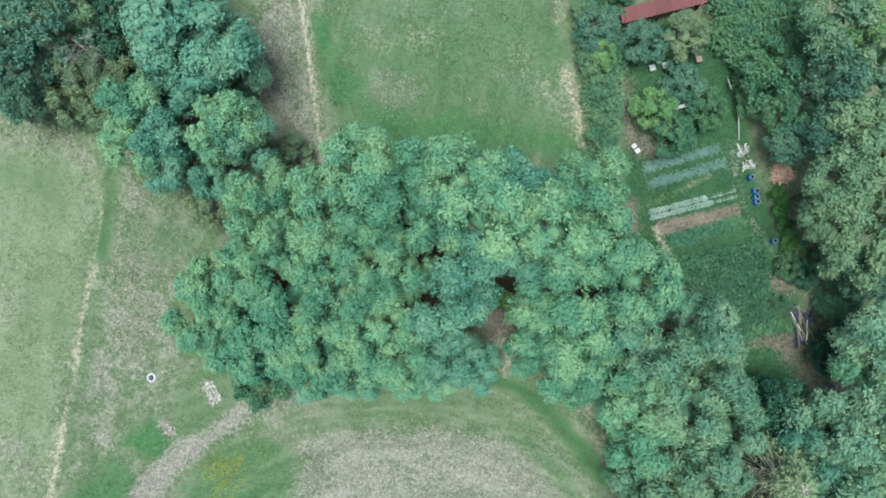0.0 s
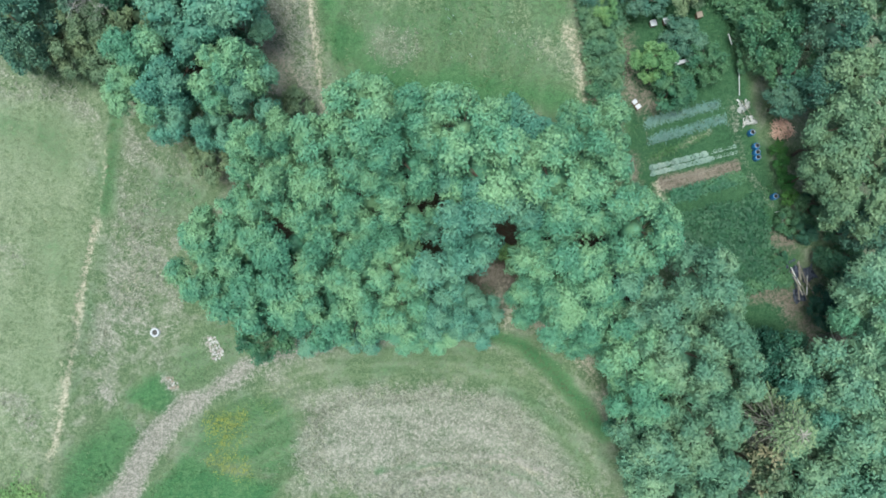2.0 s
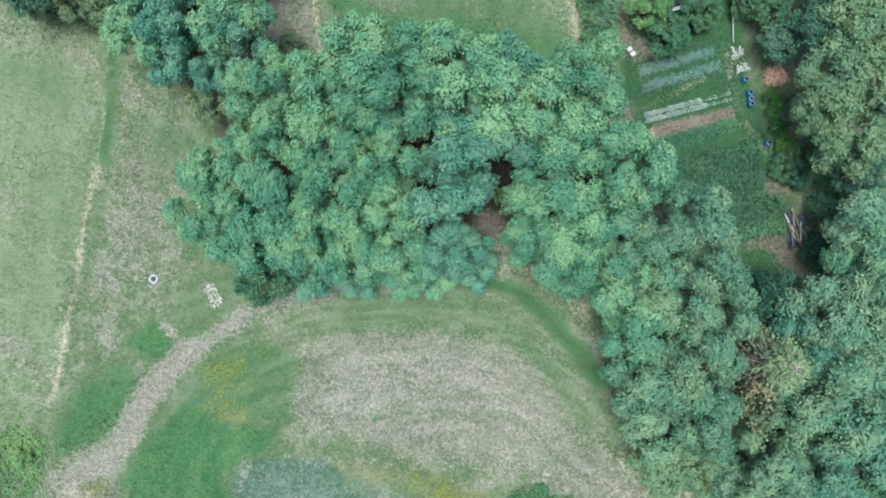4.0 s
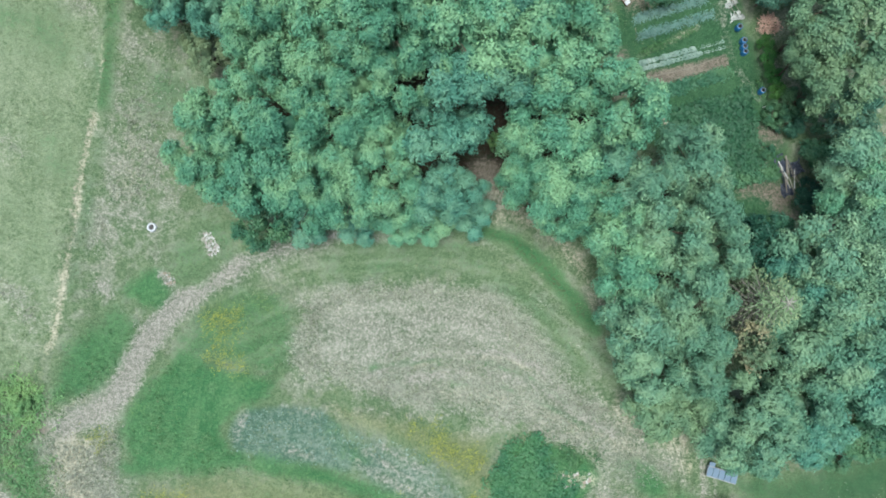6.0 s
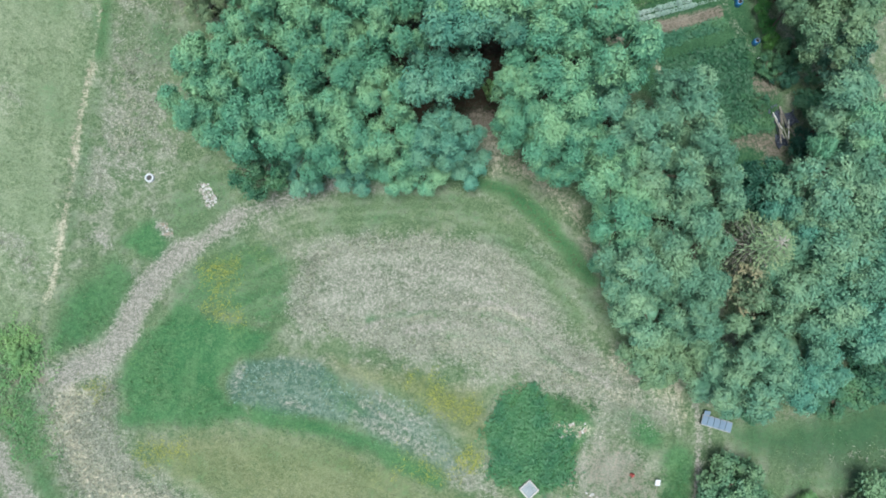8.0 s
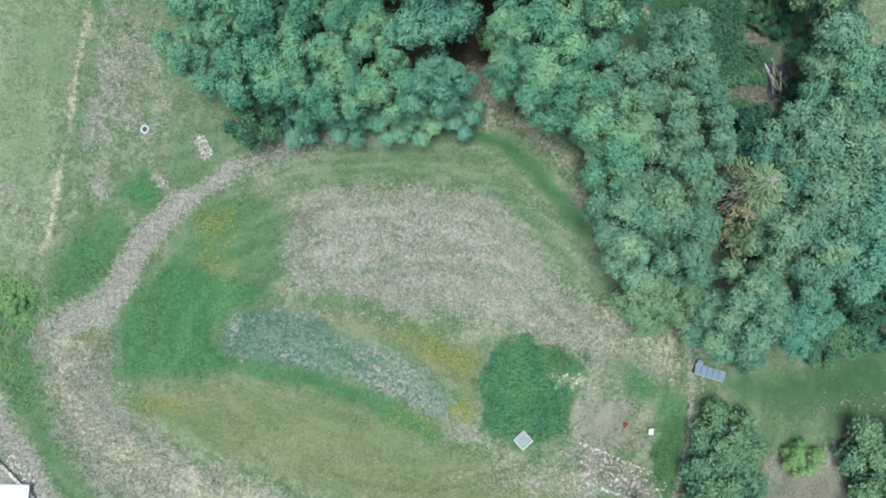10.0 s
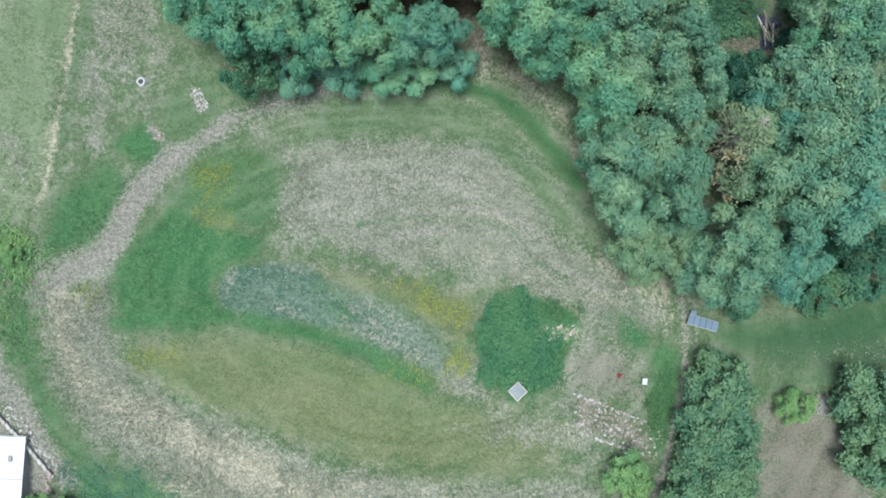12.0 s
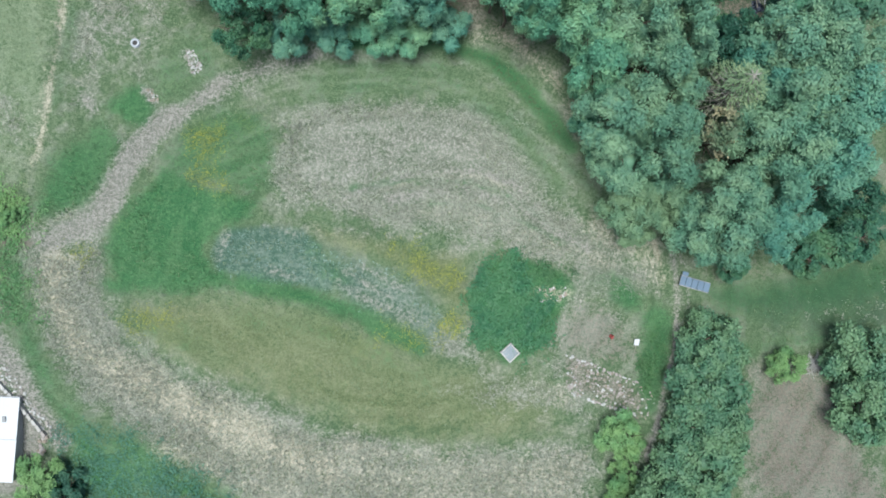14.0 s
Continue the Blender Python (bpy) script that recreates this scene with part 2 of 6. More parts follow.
def crown_mesh(name, seed, mat, radius=3.0, half=3.2, boughs=7, florets=20, leaves=7000, leaf=(0.22, 0.135), bough=(1.05, 1.6), low=-0.35, loose=0.17, puff=(0.24, 0.40), shag=(0.75, 1.15), core=0.86, knob=0.62):
    """A crown: heads of foliage at uneven heights on a dome, each head set with small florets and clad in leaves round dense inner foliage."""
    rng = np.random.default_rng(seed)
    i = np.arange(boughs) + 0.5
    z = 1 - (1 - low) * i / boughs
    a = i * 2.39996 + rng.uniform(0, 6.28)
    d = unit(np.stack([np.sqrt(1 - z * z) * np.cos(a), np.sqrt(1 - z * z) * np.sin(a), z], 1) + rng.normal(size=(boughs, 3)) * 0.18)
    br = rng.uniform(*bough, boughs)
    bc = d * rng.uniform(0.68, 0.98, boughs)[:, None] * np.array([radius, radius, half]) + np.array([0, 0, 0.8]) * rng.uniform(-1, 1, boughs)[:, None]
    j = (np.arange(florets) + 0.5) / florets
    fz = np.clip(1 - 1.5 * j[None, :] + rng.normal(0, 0.08, (boughs, florets)), -0.6, 1.0)
    fa = np.arange(florets)[None, :] * 2.39996 + rng.uniform(0, 6.28, (boughs, 1)) + rng.normal(0, 0.2, (boughs, florets))
    flat_r = np.sqrt(np.maximum(1 - fz * fz, 0.0))
    sd = unit(np.stack([flat_r * np.cos(fa), flat_r * np.sin(fa), fz], 2) + 0.25 * d[:, None, :])
    fr = br[:, None] * rng.uniform(*puff, (boughs, florets))
    sc = bc[:, None, :] + sd * (br[:, None] * rng.uniform(0.70, 0.95, (boughs, florets)))[:, :, None] * np.array([1, 1, 1.3])
    out, fr, sc = sd.reshape(-1, 3), fr.ravel(), sc.reshape(-1, 3)
    head = np.repeat(np.arange(boughs), florets)
    cen, rad = np.concatenate([sc, bc]), np.concatenate([fr, br * 0.80])
    n = leaves * 4
    lead, size, heart = np.concatenate([out, d]), np.concatenate([fr, br * 0.88]), np.concatenate([sc, bc])
    head = np.concatenate([head, np.arange(boughs)])
    share = np.concatenate([fr**2, 0.45 * br**2])
    pick = rng.choice(len(size), n, p=share / share.sum())
    ed = unit(rng.normal(size=(n, 3)) + 0.7 * lead[pick] + np.array([0, 0, 0.4]))
    lump = np.sin(ed[:, 0] * 7 + pick) * np.sin(ed[:, 1] * 7 + 2 * pick) * np.sin(ed[:, 2] * 6 + pick)
    base = heart[pick] + ed * (size[pick] * rng.uniform(*shag, n) * (1 + 0.24 * lump))[:, None] * np.array([1, 1, 1.15])
    gap = np.linalg.norm(base[:, None, :] - cen[None, :, :], axis=2) / rad[None, :]
    gap[np.arange(n), pick] = 9
    keep = (gap.min(1) > 0.85) & (base[:, 2] > -0.75 * half)
    base, ed, pick = base[keep][:leaves], ed[keep][:leaves], pick[keep][:leaves]
    way = unit(np.cross(ed, rng.normal(size=ed.shape)) + 0.5 * ed)
    v, f = BALL
    w, g = KNOB
    cv = np.concatenate([c + v * r * 0.82 * core * (1 + 0.14 * np.sin(7 * v[:, :1] + k) * np.sin(6 * v[:, 1:2] + 2 * k)) * np.array([1, 1, 1.25]) for k, (c, r) in enumerate(zip(np.vstack([bc, [[0, 0, -0.2 * half]]]), np.append(br, 0.5 * radius)))]
                        + [c + w * r * knob * (1 + 0.2 * np.sin(5 * w[:, :1] + k)) for k, (c, r) in enumerate(zip(sc, fr))])
    cf = np.concatenate([f + k * len(v) for k in range(boughs + 1)] + [g + (boughs + 1) * len(v) + k * len(w) for k in range(len(fr))])
    face = unit(0.55 * ed + 0.8 * unit(base - bc[head[pick]]) + np.array([0, 0, 0.2]))
    return leaf_mesh(name, base, way, leaf[0], leaf[1], mat, rng, flat=1 - loose, face=face, core=(cv, cf))


def trunk_mesh(name, seed, mat, height=10.0, r=0.17, limbs=6):
    rng = random.Random(seed)
    runs = []
    lean = [Vector((rng.uniform(-0.3, 0.3) * k, rng.uniform(-0.3, 0.3) * k, height * k / 5)) for k in range(6)]
    runs.append((lean, [r * (1.25 - 0.19 * k) for k in range(6)]))
    for k in range(limbs):
        s = rng.uniform(0.45, 0.9)
        p = lean[int(s * 5)].lerp(lean[min(int(s * 5) + 1, 5)], s * 5 % 1)
        w = rng.uniform(0, 6.28)
        out = Vector((math.cos(w), math.sin(w), rng.uniform(0.4, 0.9)))
        ln = rng.uniform(1.2, 2.3)
        runs.append(([p, p + out * ln * 0.5, p + out * ln + Vector((0, 0, 0.4))], [r * 0.4, r * 0.26, r * 0.08]))
    return tubes(name, runs, mat, 7)


# ---- the ground: one sheet, with its tracks, dry patches and lush patches ----
def spaced(lo, hi, stepsize):
    far = [25, 60, 140, 320, 700, 1400, 2600]
    return np.array([lo - f for f in reversed(far)] + list(np.arange(lo, hi + 1e-6, stepsize)) + [hi + f for f in far])


GX, GY = spaced(-42.0, 44.0, 0.22), spaced(-50.0, 28.0, 0.22)
XX, YY = np.meshgrid(GX, GY)
COVER = {k: np.zeros_like(XX) for k in ("dry", "lush", "bare", "yellow", "blue", "straw", "soil", "shaded_litter", "olive", "pallid", "lawn")}


def soft_noise(scale, seed):
    """Value noise over the sheet, for uneven edges."""
    rng = np.random.default_rng(seed)
    g = rng.random((160, 160))
    u, v = (XX + 3000) / scale, (YY + 3000) / scale
    i, j = np.floor(u).astype(int), np.floor(v).astype(int)
    fu, fv = u - i, v - j
    fu, fv = fu * fu * (3 - 2 * fu), fv * fv * (3 - 2 * fv)
    at = lambda a, b: g[a % 160, b % 160]
    return (at(i, j) * (1 - fu) + at(i + 1, j) * fu) * (1 - fv) + (at(i, j + 1) * (1 - fu) + at(i + 1, j + 1) * fu) * fv


WOBBLE = (soft_noise(2.2, 3) - 0.5) * 1.1 + (soft_noise(0.7, 4) - 0.5) * 0.5


def lay(cover, dist, soft, amount, ragged):
    f = np.clip(0.5 - (dist + WOBBLE * (0.05 + 1.25 * ragged)) / (soft * 2.6), 0, 1)
    f = f * f * (3 - 2 * f) * amount
    COVER[cover] = np.maximum(COVER[cover], f)


def stroke(cover, points, width, soft=0.5, amount=1.0, ragged=0.3):
    """A band along a line of points."""
    dist = np.full(XX.shape, 1e9)
    for (ax, ay), (bx, by) in zip(points, points[1:]):
        dx, dy = bx - ax, by - ay
        s = np.clip(((XX - ax) * dx + (YY - ay) * dy) / (dx * dx + dy * dy), 0, 1)
        dist = np.minimum(dist, np.hypot(XX - ax - s * dx, YY - ay - s * dy))
    lay(cover, dist - width / 2, soft, amount, ragged)


def inside(points, x, y):
    """How far points lie inside (minus) or outside a closed outline."""
    dist, odd = np.full(np.shape(x), 1e9), np.zeros(np.shape(x), bool)
    for (ax, ay), (bx, by) in zip(points, points[1:] + points[:1]):
        dx, dy = bx - ax, by - ay
        s = np.clip(((x - ax) * dx + (y - ay) * dy) / (dx * dx + dy * dy + 1e-9), 0, 1)
        dist = np.minimum(dist, np.hypot(x - ax - s * dx, y - ay - s * dy))
        odd ^= ((ay > y) != (by > y)) & (x < (bx - ax) * (y - ay) / (by - ay + 1e-9) + ax)
    return np.where(odd, -dist, dist)


def area(cover, points, soft=1.5, amount=1.0, ragged=1.0, inset=0.0):
    lay(cover, inside(points, XX, YY) + inset, soft, amount, ragged)


# the floor of the woods: leaf litter, darkened to the shade under the crowns
area("shaded_litter", [(-20.41, 2.17), (-15.51, 9.11), (15.19, 11.00), (17.23, 1.26), (23.44, -3.30), (23.48, -14.33), (21.07, -19.13), (17.79, -16.25), (14.90, -8.02), (11.21, -4.42), (5.52, -3.47), (-14.89, -3.93)], 1.2, 0.9, 0.6, 1.6)
area("shaded_litter", [(-34.31, 23.86), (-15.80, 25.04), (-15.15, 18.67), (-14.54, 12.78), (-17.73, 10.90), (-25.97, 12.03), (-26.73, 16.01), (-34.28, 15.12)], 1.2, 0.9, 0.6, 1.8)
area("shaded_litter", [(32.14, 5.46), (36.67, 11.51), (37.64, -20.96), (25.18, -22.91), (24.89, -14.33), (26.80, -6.66), (29.96, -8.13)], 1.4, 0.9, 0.6, 2.2)
stroke("straw", [(5.04, -2.52), (5.39, -4.91)], 1.2, 1.0, 0.7)
stroke("soil", [(3.70, -0.72), (4.94, -1.67)], 2.2, 0.8, 0.9)
# the upper meadow
area("lush", [(-10.3, 27.9), (9.9, 27.8), (10.4, 20.6), (11.4, 16.0), (12.4, 11.5), (-9.5, 11.5), (-9.7, 16.0)], 1.5, 0.42, 1.0)
area("dry", [(-14.7, 27.8), (-11.3, 27.9), (-10.4, 19.7), (-9.5, 11.5), (-12.3, 10.1), (-14.5, 14.1), (-15.2, 18.2)], 0.9, 0.62, 0.6)
stroke("soil", [(-14.7, 18.2), (-13.6, 16.4), (-12.2, 13.7), (-10.4, 11.5)], 1.8, 1.6, 0.6, 0.7)
stroke("soil", [(-12.1, 27.0), (-11.3, 21.5), (-10.6, 16.9), (-9.8, 11.5)], 0.7, 0.6, 0.55, 0.4)
stroke("straw", [(-11.9, 27.0), (-11.1, 21.5), (-10.7, 18.3), (-10.3, 15.1), (-9.8, 11.7)], 0.22, 0.22, 1.0, 0.06)
stroke("straw", [(-11.5, 27.0), (-10.8, 22.4), (-10.4, 18.3), (-9.9, 15.1)], 0.12, 0.25, 0.6, 0.1)
stroke("straw", [(-13.1, 26.9), (-12.6, 22.4), (-12.7, 20.1)], 0.5, 0.9, 0.5, 0.6)
stroke("straw", [(-14.2, 21.4), (-13.3, 17.8), (-11.8, 14.6)], 0.3, 0.9, 0.5, 0.7)
stroke("lush", [(-10.0, 23.3), (-9.2, 20.1), (-8.5, 17.0)], 1.4, 1.2, 0.85, 0.8)
stroke("lush", [(-9.0, 19.2), (-7.1, 18.3), (-8.1, 16.5)], 1.4, 1.2, 0.8, 0.8)
stroke("lush", [(-6.2, 16.1), (-3.0, 14.7), (1.7, 14.7), (5.4, 14.2), (10.1, 13.3), (11.5, 11.9)], 3.0, 2.0, 0.9, 0.9)
stroke("lush", [(-7.6, 22.0), (-6.2, 21.1)], 1.6, 1.6, 0.55, 0.9)
stroke("lush", [(-0.2, 20.2), (1.7, 18.8), (4.5, 18.3), (6.8, 19.2)], 1.8, 2.0, 0.6, 0.9)
stroke("lush", [(8.6, 23.3), (9.3, 21.0)], 1.2, 1.2, 0.6, 0.8)
stroke("blue", [(3.5, 22.0), (8.1, 21.0)], 2.0, 2.2, 0.35, 0.9)
area("dry", [(-6.2, 19.5), (-4.8, 20.3), (-2.7, 19.5), (-1.8, 17.7), (-3.0, 16.1), (-5.1, 15.6), (-6.3, 17.0)], 1.0, 0.75, 0.8)
stroke("dry", [(-9.9, 15.6), (-8.5, 15.1), (-7.4, 14.2)], 1.2, 1.2, 0.55, 0.8)
stroke("dry", [(-10.3, 24.7), (-7.6, 24.3), (-5.7, 22.9)], 2.0, 2.2, 0.5, 1.0)
stroke("dry", [(-3.9, 25.2), (-0.2, 24.7), (3.5, 23.3)], 2.6, 2.6, 0.5, 1.2)
stroke("dry", [(-7.6, 20.4), (-7.0, 20.2)], 0.6, 0.8, 0.7, 0.6)
stroke("dry", [(3.5, 15.8), (4.9, 15.4)], 0.8, 1.2, 0.5, 0.8)
stroke("straw", [(5.8, 21.5), (7.5, 18.8), (9.3, 17.0), (11.0, 15.1)], 0.9, 1.6, 0.5, 0.9)
stroke("dry", [(5.4, 19.2), (7.7, 17.9), (10.0, 16.5)], 2.2, 2.0, 0.6, 0.9)
stroke("straw", [(-6.7, 22.2), (-4.4, 21.1), (-0.6, 22.7)], 0.6, 1.8, 0.4, 1.0)
stroke("soil", [(8.9, 26.5), (9.3, 24.0)], 0.8, 0.9, 0.7, 0.5)
stroke("straw", [(9.0, 26.5), (9.4, 24.0)], 0.6, 0.8, 0.6, 0.6)
stroke("soil", [(10.5, 18.8), (11.2, 16.0), (11.9, 12.6)], 0.6, 0.7, 0.6, 0.5)
stroke("straw", [(10.2, 19.2), (10.9, 16.5), (11.6, 13.3)], 0.7, 0.9, 0.7, 0.6)
# the garden
area("lush", [(14.55, 22.80), (22.79, 22.76), (25.39, 11.44), (28.88, 3.12), (29.49, -6.26), (24.82, -6.27), (23.81, -0.62), (18.64, 1.26), (15.52, 5.93), (14.68, 13.75)], 1.0, 1.0, 0.4)
stroke("soil", [(14.38, 18.29), (15.03, 14.66), (17.01, 13.05)], 1.6, 1.4, 0.9)
stroke("soil", [(15.38, 8.47), (15.61, 5.69)], 0.9, 0.8, 1.0)
stroke("soil", [(16.57, 11.55), (22.47, 13.09)], 0.4, 0.3, 0.3, 0.1)
stroke("soil", [(16.97, 10.17), (23.28, 12.04)], 0.4, 0.3, 0.3, 0.1)
stroke("soil", [(18.16, 6.62), (24.08, 8.04)], 1.0, 0.3, 1.0, 0.15)
stroke("straw", [(17.09, 8.56), (21.92, 10.89)], 0.18, 0.3, 0.7, 0.1)
stroke("bare", [(23.85, 13.18), (24.26, 10.07), (25.26, 7.53), (26.58, 5.45), (28.17, 3.59)], 0.5, 0.6, 0.5, 0.6)
stroke("soil", [(27.26, 2.28), (28.44, 1.96)], 1.2, 0.8, 1.0)
stroke("soil", [(27.60, 1.72), (27.54, -0.15)], 0.6, 0.6, 0.9)
area("soil", [(25.47, -2.50), (28.98, -2.03), (30.17, -3.43), (29.02, -5.32), (28.06, -3.67)], 0.9, 1.0, 0.5)
stroke("soil", [(29.95, -4.84), (31.37, -6.72), (33.25, -6.25)], 1.4, 1.2, 0.9)
stroke("straw", [(17.51, 6.62), (18.33, 4.99), (19.54, 2.66), (20.74, 1.26)], 0.2, 0.4, 0.8, 0.15)
# dark green over the garden grass, with the trees' shade painted in
area("lawn", [(14.55, 22.80), (22.79, 22.76), (25.39, 11.44), (28.88, 3.12), (29.49, -6.26), (24.82, -6.27), (23.81, -0.62), (18.64, 1.26), (15.52, 5.93), (14.68, 13.75)], 0.8, 1.0, 0.4)
# the western field with its straw line
area("pallid", [(-36.5, 14.9), (-26.8, 14.2), (-27.2, 6.6), (-28.4, 1.2), (-30.5, -7.0), (-32.2, -15.5), (-38.8, -15.0)], 1.5, 0.75, 0.8)
area("pallid", [(-36.5, -2.4), (-29.6, -1.6), (-30.9, -9.5), (-32.0, -13.7), (-33.5, -18.0), (-37.7, -19.1)], 1.5, 0.75, 0.8)
stroke("pallid", [(-32.9, 9.6), (-32.5, -0.6), (-34.2, -9.7)], 4.0, 4.0, 0.5, 1.2)
stroke("lush", [(-35.1, 10.7), (-32.1, 10.5), (-30.2, 8.8)], 2.6, 3.0, 0.45, 1.2)
stroke("lush", [(-31.6, 2.1), (-30.9, -0.6)], 2.2, 3.0, 0.3, 1.2)
stroke("lush", [(-34.3, -4.2), (-32.0, -6.0), (-33.0, -8.8)], 2.2, 3.5, 0.25, 1.2)
stroke("dry", [(-34.3, 13.4), (-30.0, 13.6), (-28.1, 11.5)], 2.0, 2.2, 0.6, 1.0)
stroke("dry", [(-29.2, 13.2), (-27.9, 9.7), (-28.4, 7.5)], 1.2, 1.6, 0.55, 1.0)
stroke("dry", [(-34.8, 1.2), (-34.0, 0.1)], 1.4, 1.6, 0.5, 1.0)
stroke("dry", [(-36.6, -10.9), (-34.4, -11.5), (-33.7, -13.9)], 2.4, 2.4, 0.55, 1.0)
stroke("lush", [(-26.3, 14.7), (-26.6, 11.1), (-27.1, 6.6), (-27.5, 4.4)], 0.7, 0.9, 0.9, 0.4)
# the litter colour here only deepens the green strip
stroke("shaded_litter", [(-26.6, 11.6), (-26.9, 8.9), (-27.4, 4.8)], 0.3, 0.6, 0.35, 0.4)
stroke("straw", [(-27.1, 10.2), (-27.5, 6.6), (-28.1, 3.5), (-28.8, 0.3)], 0.12, 0.2, 0.6, 0.15)
stroke("straw", [(-28.1, 3.5), (-28.9, 0.3), (-29.6, -3.3), (-30.4, -7.5)], 0.25, 0.22, 0.62, 0.3)
stroke("soil", [(-28.3, 3.0), (-29.2, -0.6), (-30.0, -4.2), (-30.8, -7.9)], 0.25, 0.3, 0.5, 0.25)
stroke("straw", [(-30.3, -7.0), (-31.2, -10.7), (-31.8, -13.5), (-32.6, -16.3)], 0.4, 0.25, 0.66, 0.3)
stroke("straw", [(-29.6, -3.4), (-30.3, -6.7), (-30.8, -9.4), (-31.5, -12.5), (-32.2, -14.5)], 0.35, 0.25, 0.66, 0.3)
stroke("soil", [(-29.9, -4.3), (-30.7, -8.5), (-31.3, -11.3)], 0.3, 0.4, 0.5, 0.3)
stroke("straw", [(-30.5, -4.4), (-31.4, -9.0), (-32.1, -12.8)], 0.15, 0.3, 0.45, 0.3)
stroke("lush", [(-27.7, 1.2), (-28.6, -2.4), (-29.5, -6.6), (-30.7, -11.2)], 0.5, 0.9, 0.45, 0.5)
stroke("yellow", [(-32.4, -15.1), (-33.3, -17.5), (-34.6, -20.8)], 1.0, 1.0, 0.8, 0.8)
stroke("straw", [(-32.5, -15.3), (-33.5, -18.0)], 0.25, 0.5, 0.6, 0.6)
area("dry", [(-26.0, 10.7), (-22.2, 10.4), (-18.3, 5.9), (-21.5, 3.5), (-22.1, -0.6), (-21.2, -2.5), (-24.4, -4.8), (-27.2, -8.0), (-29.4, -9.9), (-29.1, -4.3), (-27.8, 1.2)], 2.2, 0.5, 0.8)
area("dry", [(-25.9, 4.8), (-22.2, 3.1), (-22.4, -0.6), (-21.1, -3.3), (-24.8, -4.3), (-27.2, -7.7), (-30.2, -8.7), (-29.1, -4.0), (-27.6, -0.3)], 1.8, 0.55, 0.8)
area("lush", [(-25.2, 7.6), (-22.2, 8.1), (-17.8, 5.9), (-20.6, 4.0), (-24.5, 3.5)], 1.6, 0.45, 0.8)
stroke("soil", [(-20.9, 9.9), (-18.7, 7.2), (-16.9, 5.9)], 1.4, 1.6, 0.5, 0.8)
stroke("dry", [(-23.6, 2.2), (-22.4, -1.5), (-22.9, -2.9)], 1.0, 1.4, 0.6, 0.8)
stroke("straw", [(-25.6, 1.4), (-25.3, -1.1), (-26.3, -3.0)], 0.9, 1.4, 0.35, 0.8)
stroke("bare", [(-27.4, -4.4), (-24.2, -5.7), (-22.6, -5.0)], 0.8, 1.4, 0.5, 0.8)
stroke("bare", [(-25.6, 1.6), (-25.8, 1.5)], 0.25, 0.3, 0.8, 0.3)
stroke("bare", [(-25.0, -8.2), (-23.8, -8.2)], 0.5, 0.6, 0.7, 0.5)
stroke("bare", [(-28.2, -10.3), (-27.7, -11.2)], 0.6, 0.7, 0.75, 0.5)
area("lush", [(-22.2, -7.4), (-20.3, -4.7), (-17.5, -4.7), (-17.1, -7.5), (-20.0, -10.9), (-22.4, -10.9), (-23.2, -9.5)], 1.2, 0.42, 0.7)
area("lush", [(-26.9, -11.1), (-25.0, -9.1), (-23.5, -9.3), (-22.8, -10.9), (-23.3, -12.5), (-25.1, -12.7)], 0.7, 0.9, 0.4)
area("lush", [(-30.8, -15.5), (-28.5, -13.3), (-26.6, -12.1), (-26.0, -13.4), (-25.6, -14.6), (-26.9, -16.8), (-27.9, -18.3), (-30.2, -19.8), (-32.4, -20.8), (-33.0, -19.8), (-32.0, -17.0)], 1.2, 0.75, 0.6)
stroke("blue", [(-30.4, -16.4), (-28.8, -17.8), (-31.5, -19.8)], 1.6, 1.8, 0.4, 0.8)
stroke("yellow", [(-21.4, -6.3), (-20.5, -8.2), (-21.5, -9.1)], 1.0, 1.6, 0.35, 1.0)
stroke("yellow", [(-28.9, -8.5), (-28.3, -8.9)], 0.6, 0.8, 0.5, 0.8)
stroke("bare", [(-19.9, -6.4), (-19.1, -7.5)], 0.7, 0.6, 0.9, 0.5)
stroke("bare", [(-23.3, -9.7), (-22.8, -10.3)], 0.7, 0.5, 1.0, 0.4)
stroke("dry", [(-28.8, -10.7), (-27.7, -10.9)], 0.9, 0.9, 0.8, 0.6)
stroke("dry", [(-26.4, -12.5), (-25.6, -13.3)], 0.7, 0.8, 0.7, 0.6)
# the worn dirt track
stroke("bare", [(-2.3, -6.3), (-6.8, -6.4), (-9.7, -6.3)], 0.5, 1.0, 0.55, 0.6)
stroke("bare", [(-8.8, -6.2), (-12.7, -7.2), (-16.7, -8.6)], 0.9, 0.9, 0.8, 0.6)
stroke("soil", [(-9.7, -6.2), (-12.2, -6.6), (-15.2, -7.6)], 0.9, 1.0, 0.45, 0.6)
stroke("bare", [(-16.7, -8.6), (-19.6, -10.6), (-21.6, -11.8)], 1.1, 0.6, 1.0, 0.5)
stroke("bare", [(-21.1, -11.3), (-23.8, -13.8), (-25.4, -16.3)], 1.8, 0.55, 1.0, 0.5)
stroke("bare", [(-25.4, -16.0), (-26.7, -18.7), (-28.2, -20.9)], 1.7, 0.6, 1.0, 0.5)
stroke("bare", [(-27.5, -19.9), (-29.4, -21.7), (-31.7, -22.4)], 1.8, 0.9, 0.85, 0.6)
stroke("dry", [(-28.9, -21.2), (-31.7, -22.7), (-32.5, -24.6)], 3.0, 1.6, 1.0, 0.8)
stroke("bare", [(-37.9, -21.8), (-32.9, -21.4), (-30.7, -21.5)], 0.25, 0.4, 0.8, 0.2)
stroke("straw", [(-29.8, -20.2), (-32.9, -21.2), (-34.6, -21.4)], 0.5, 0.7, 0.5, 0.4)
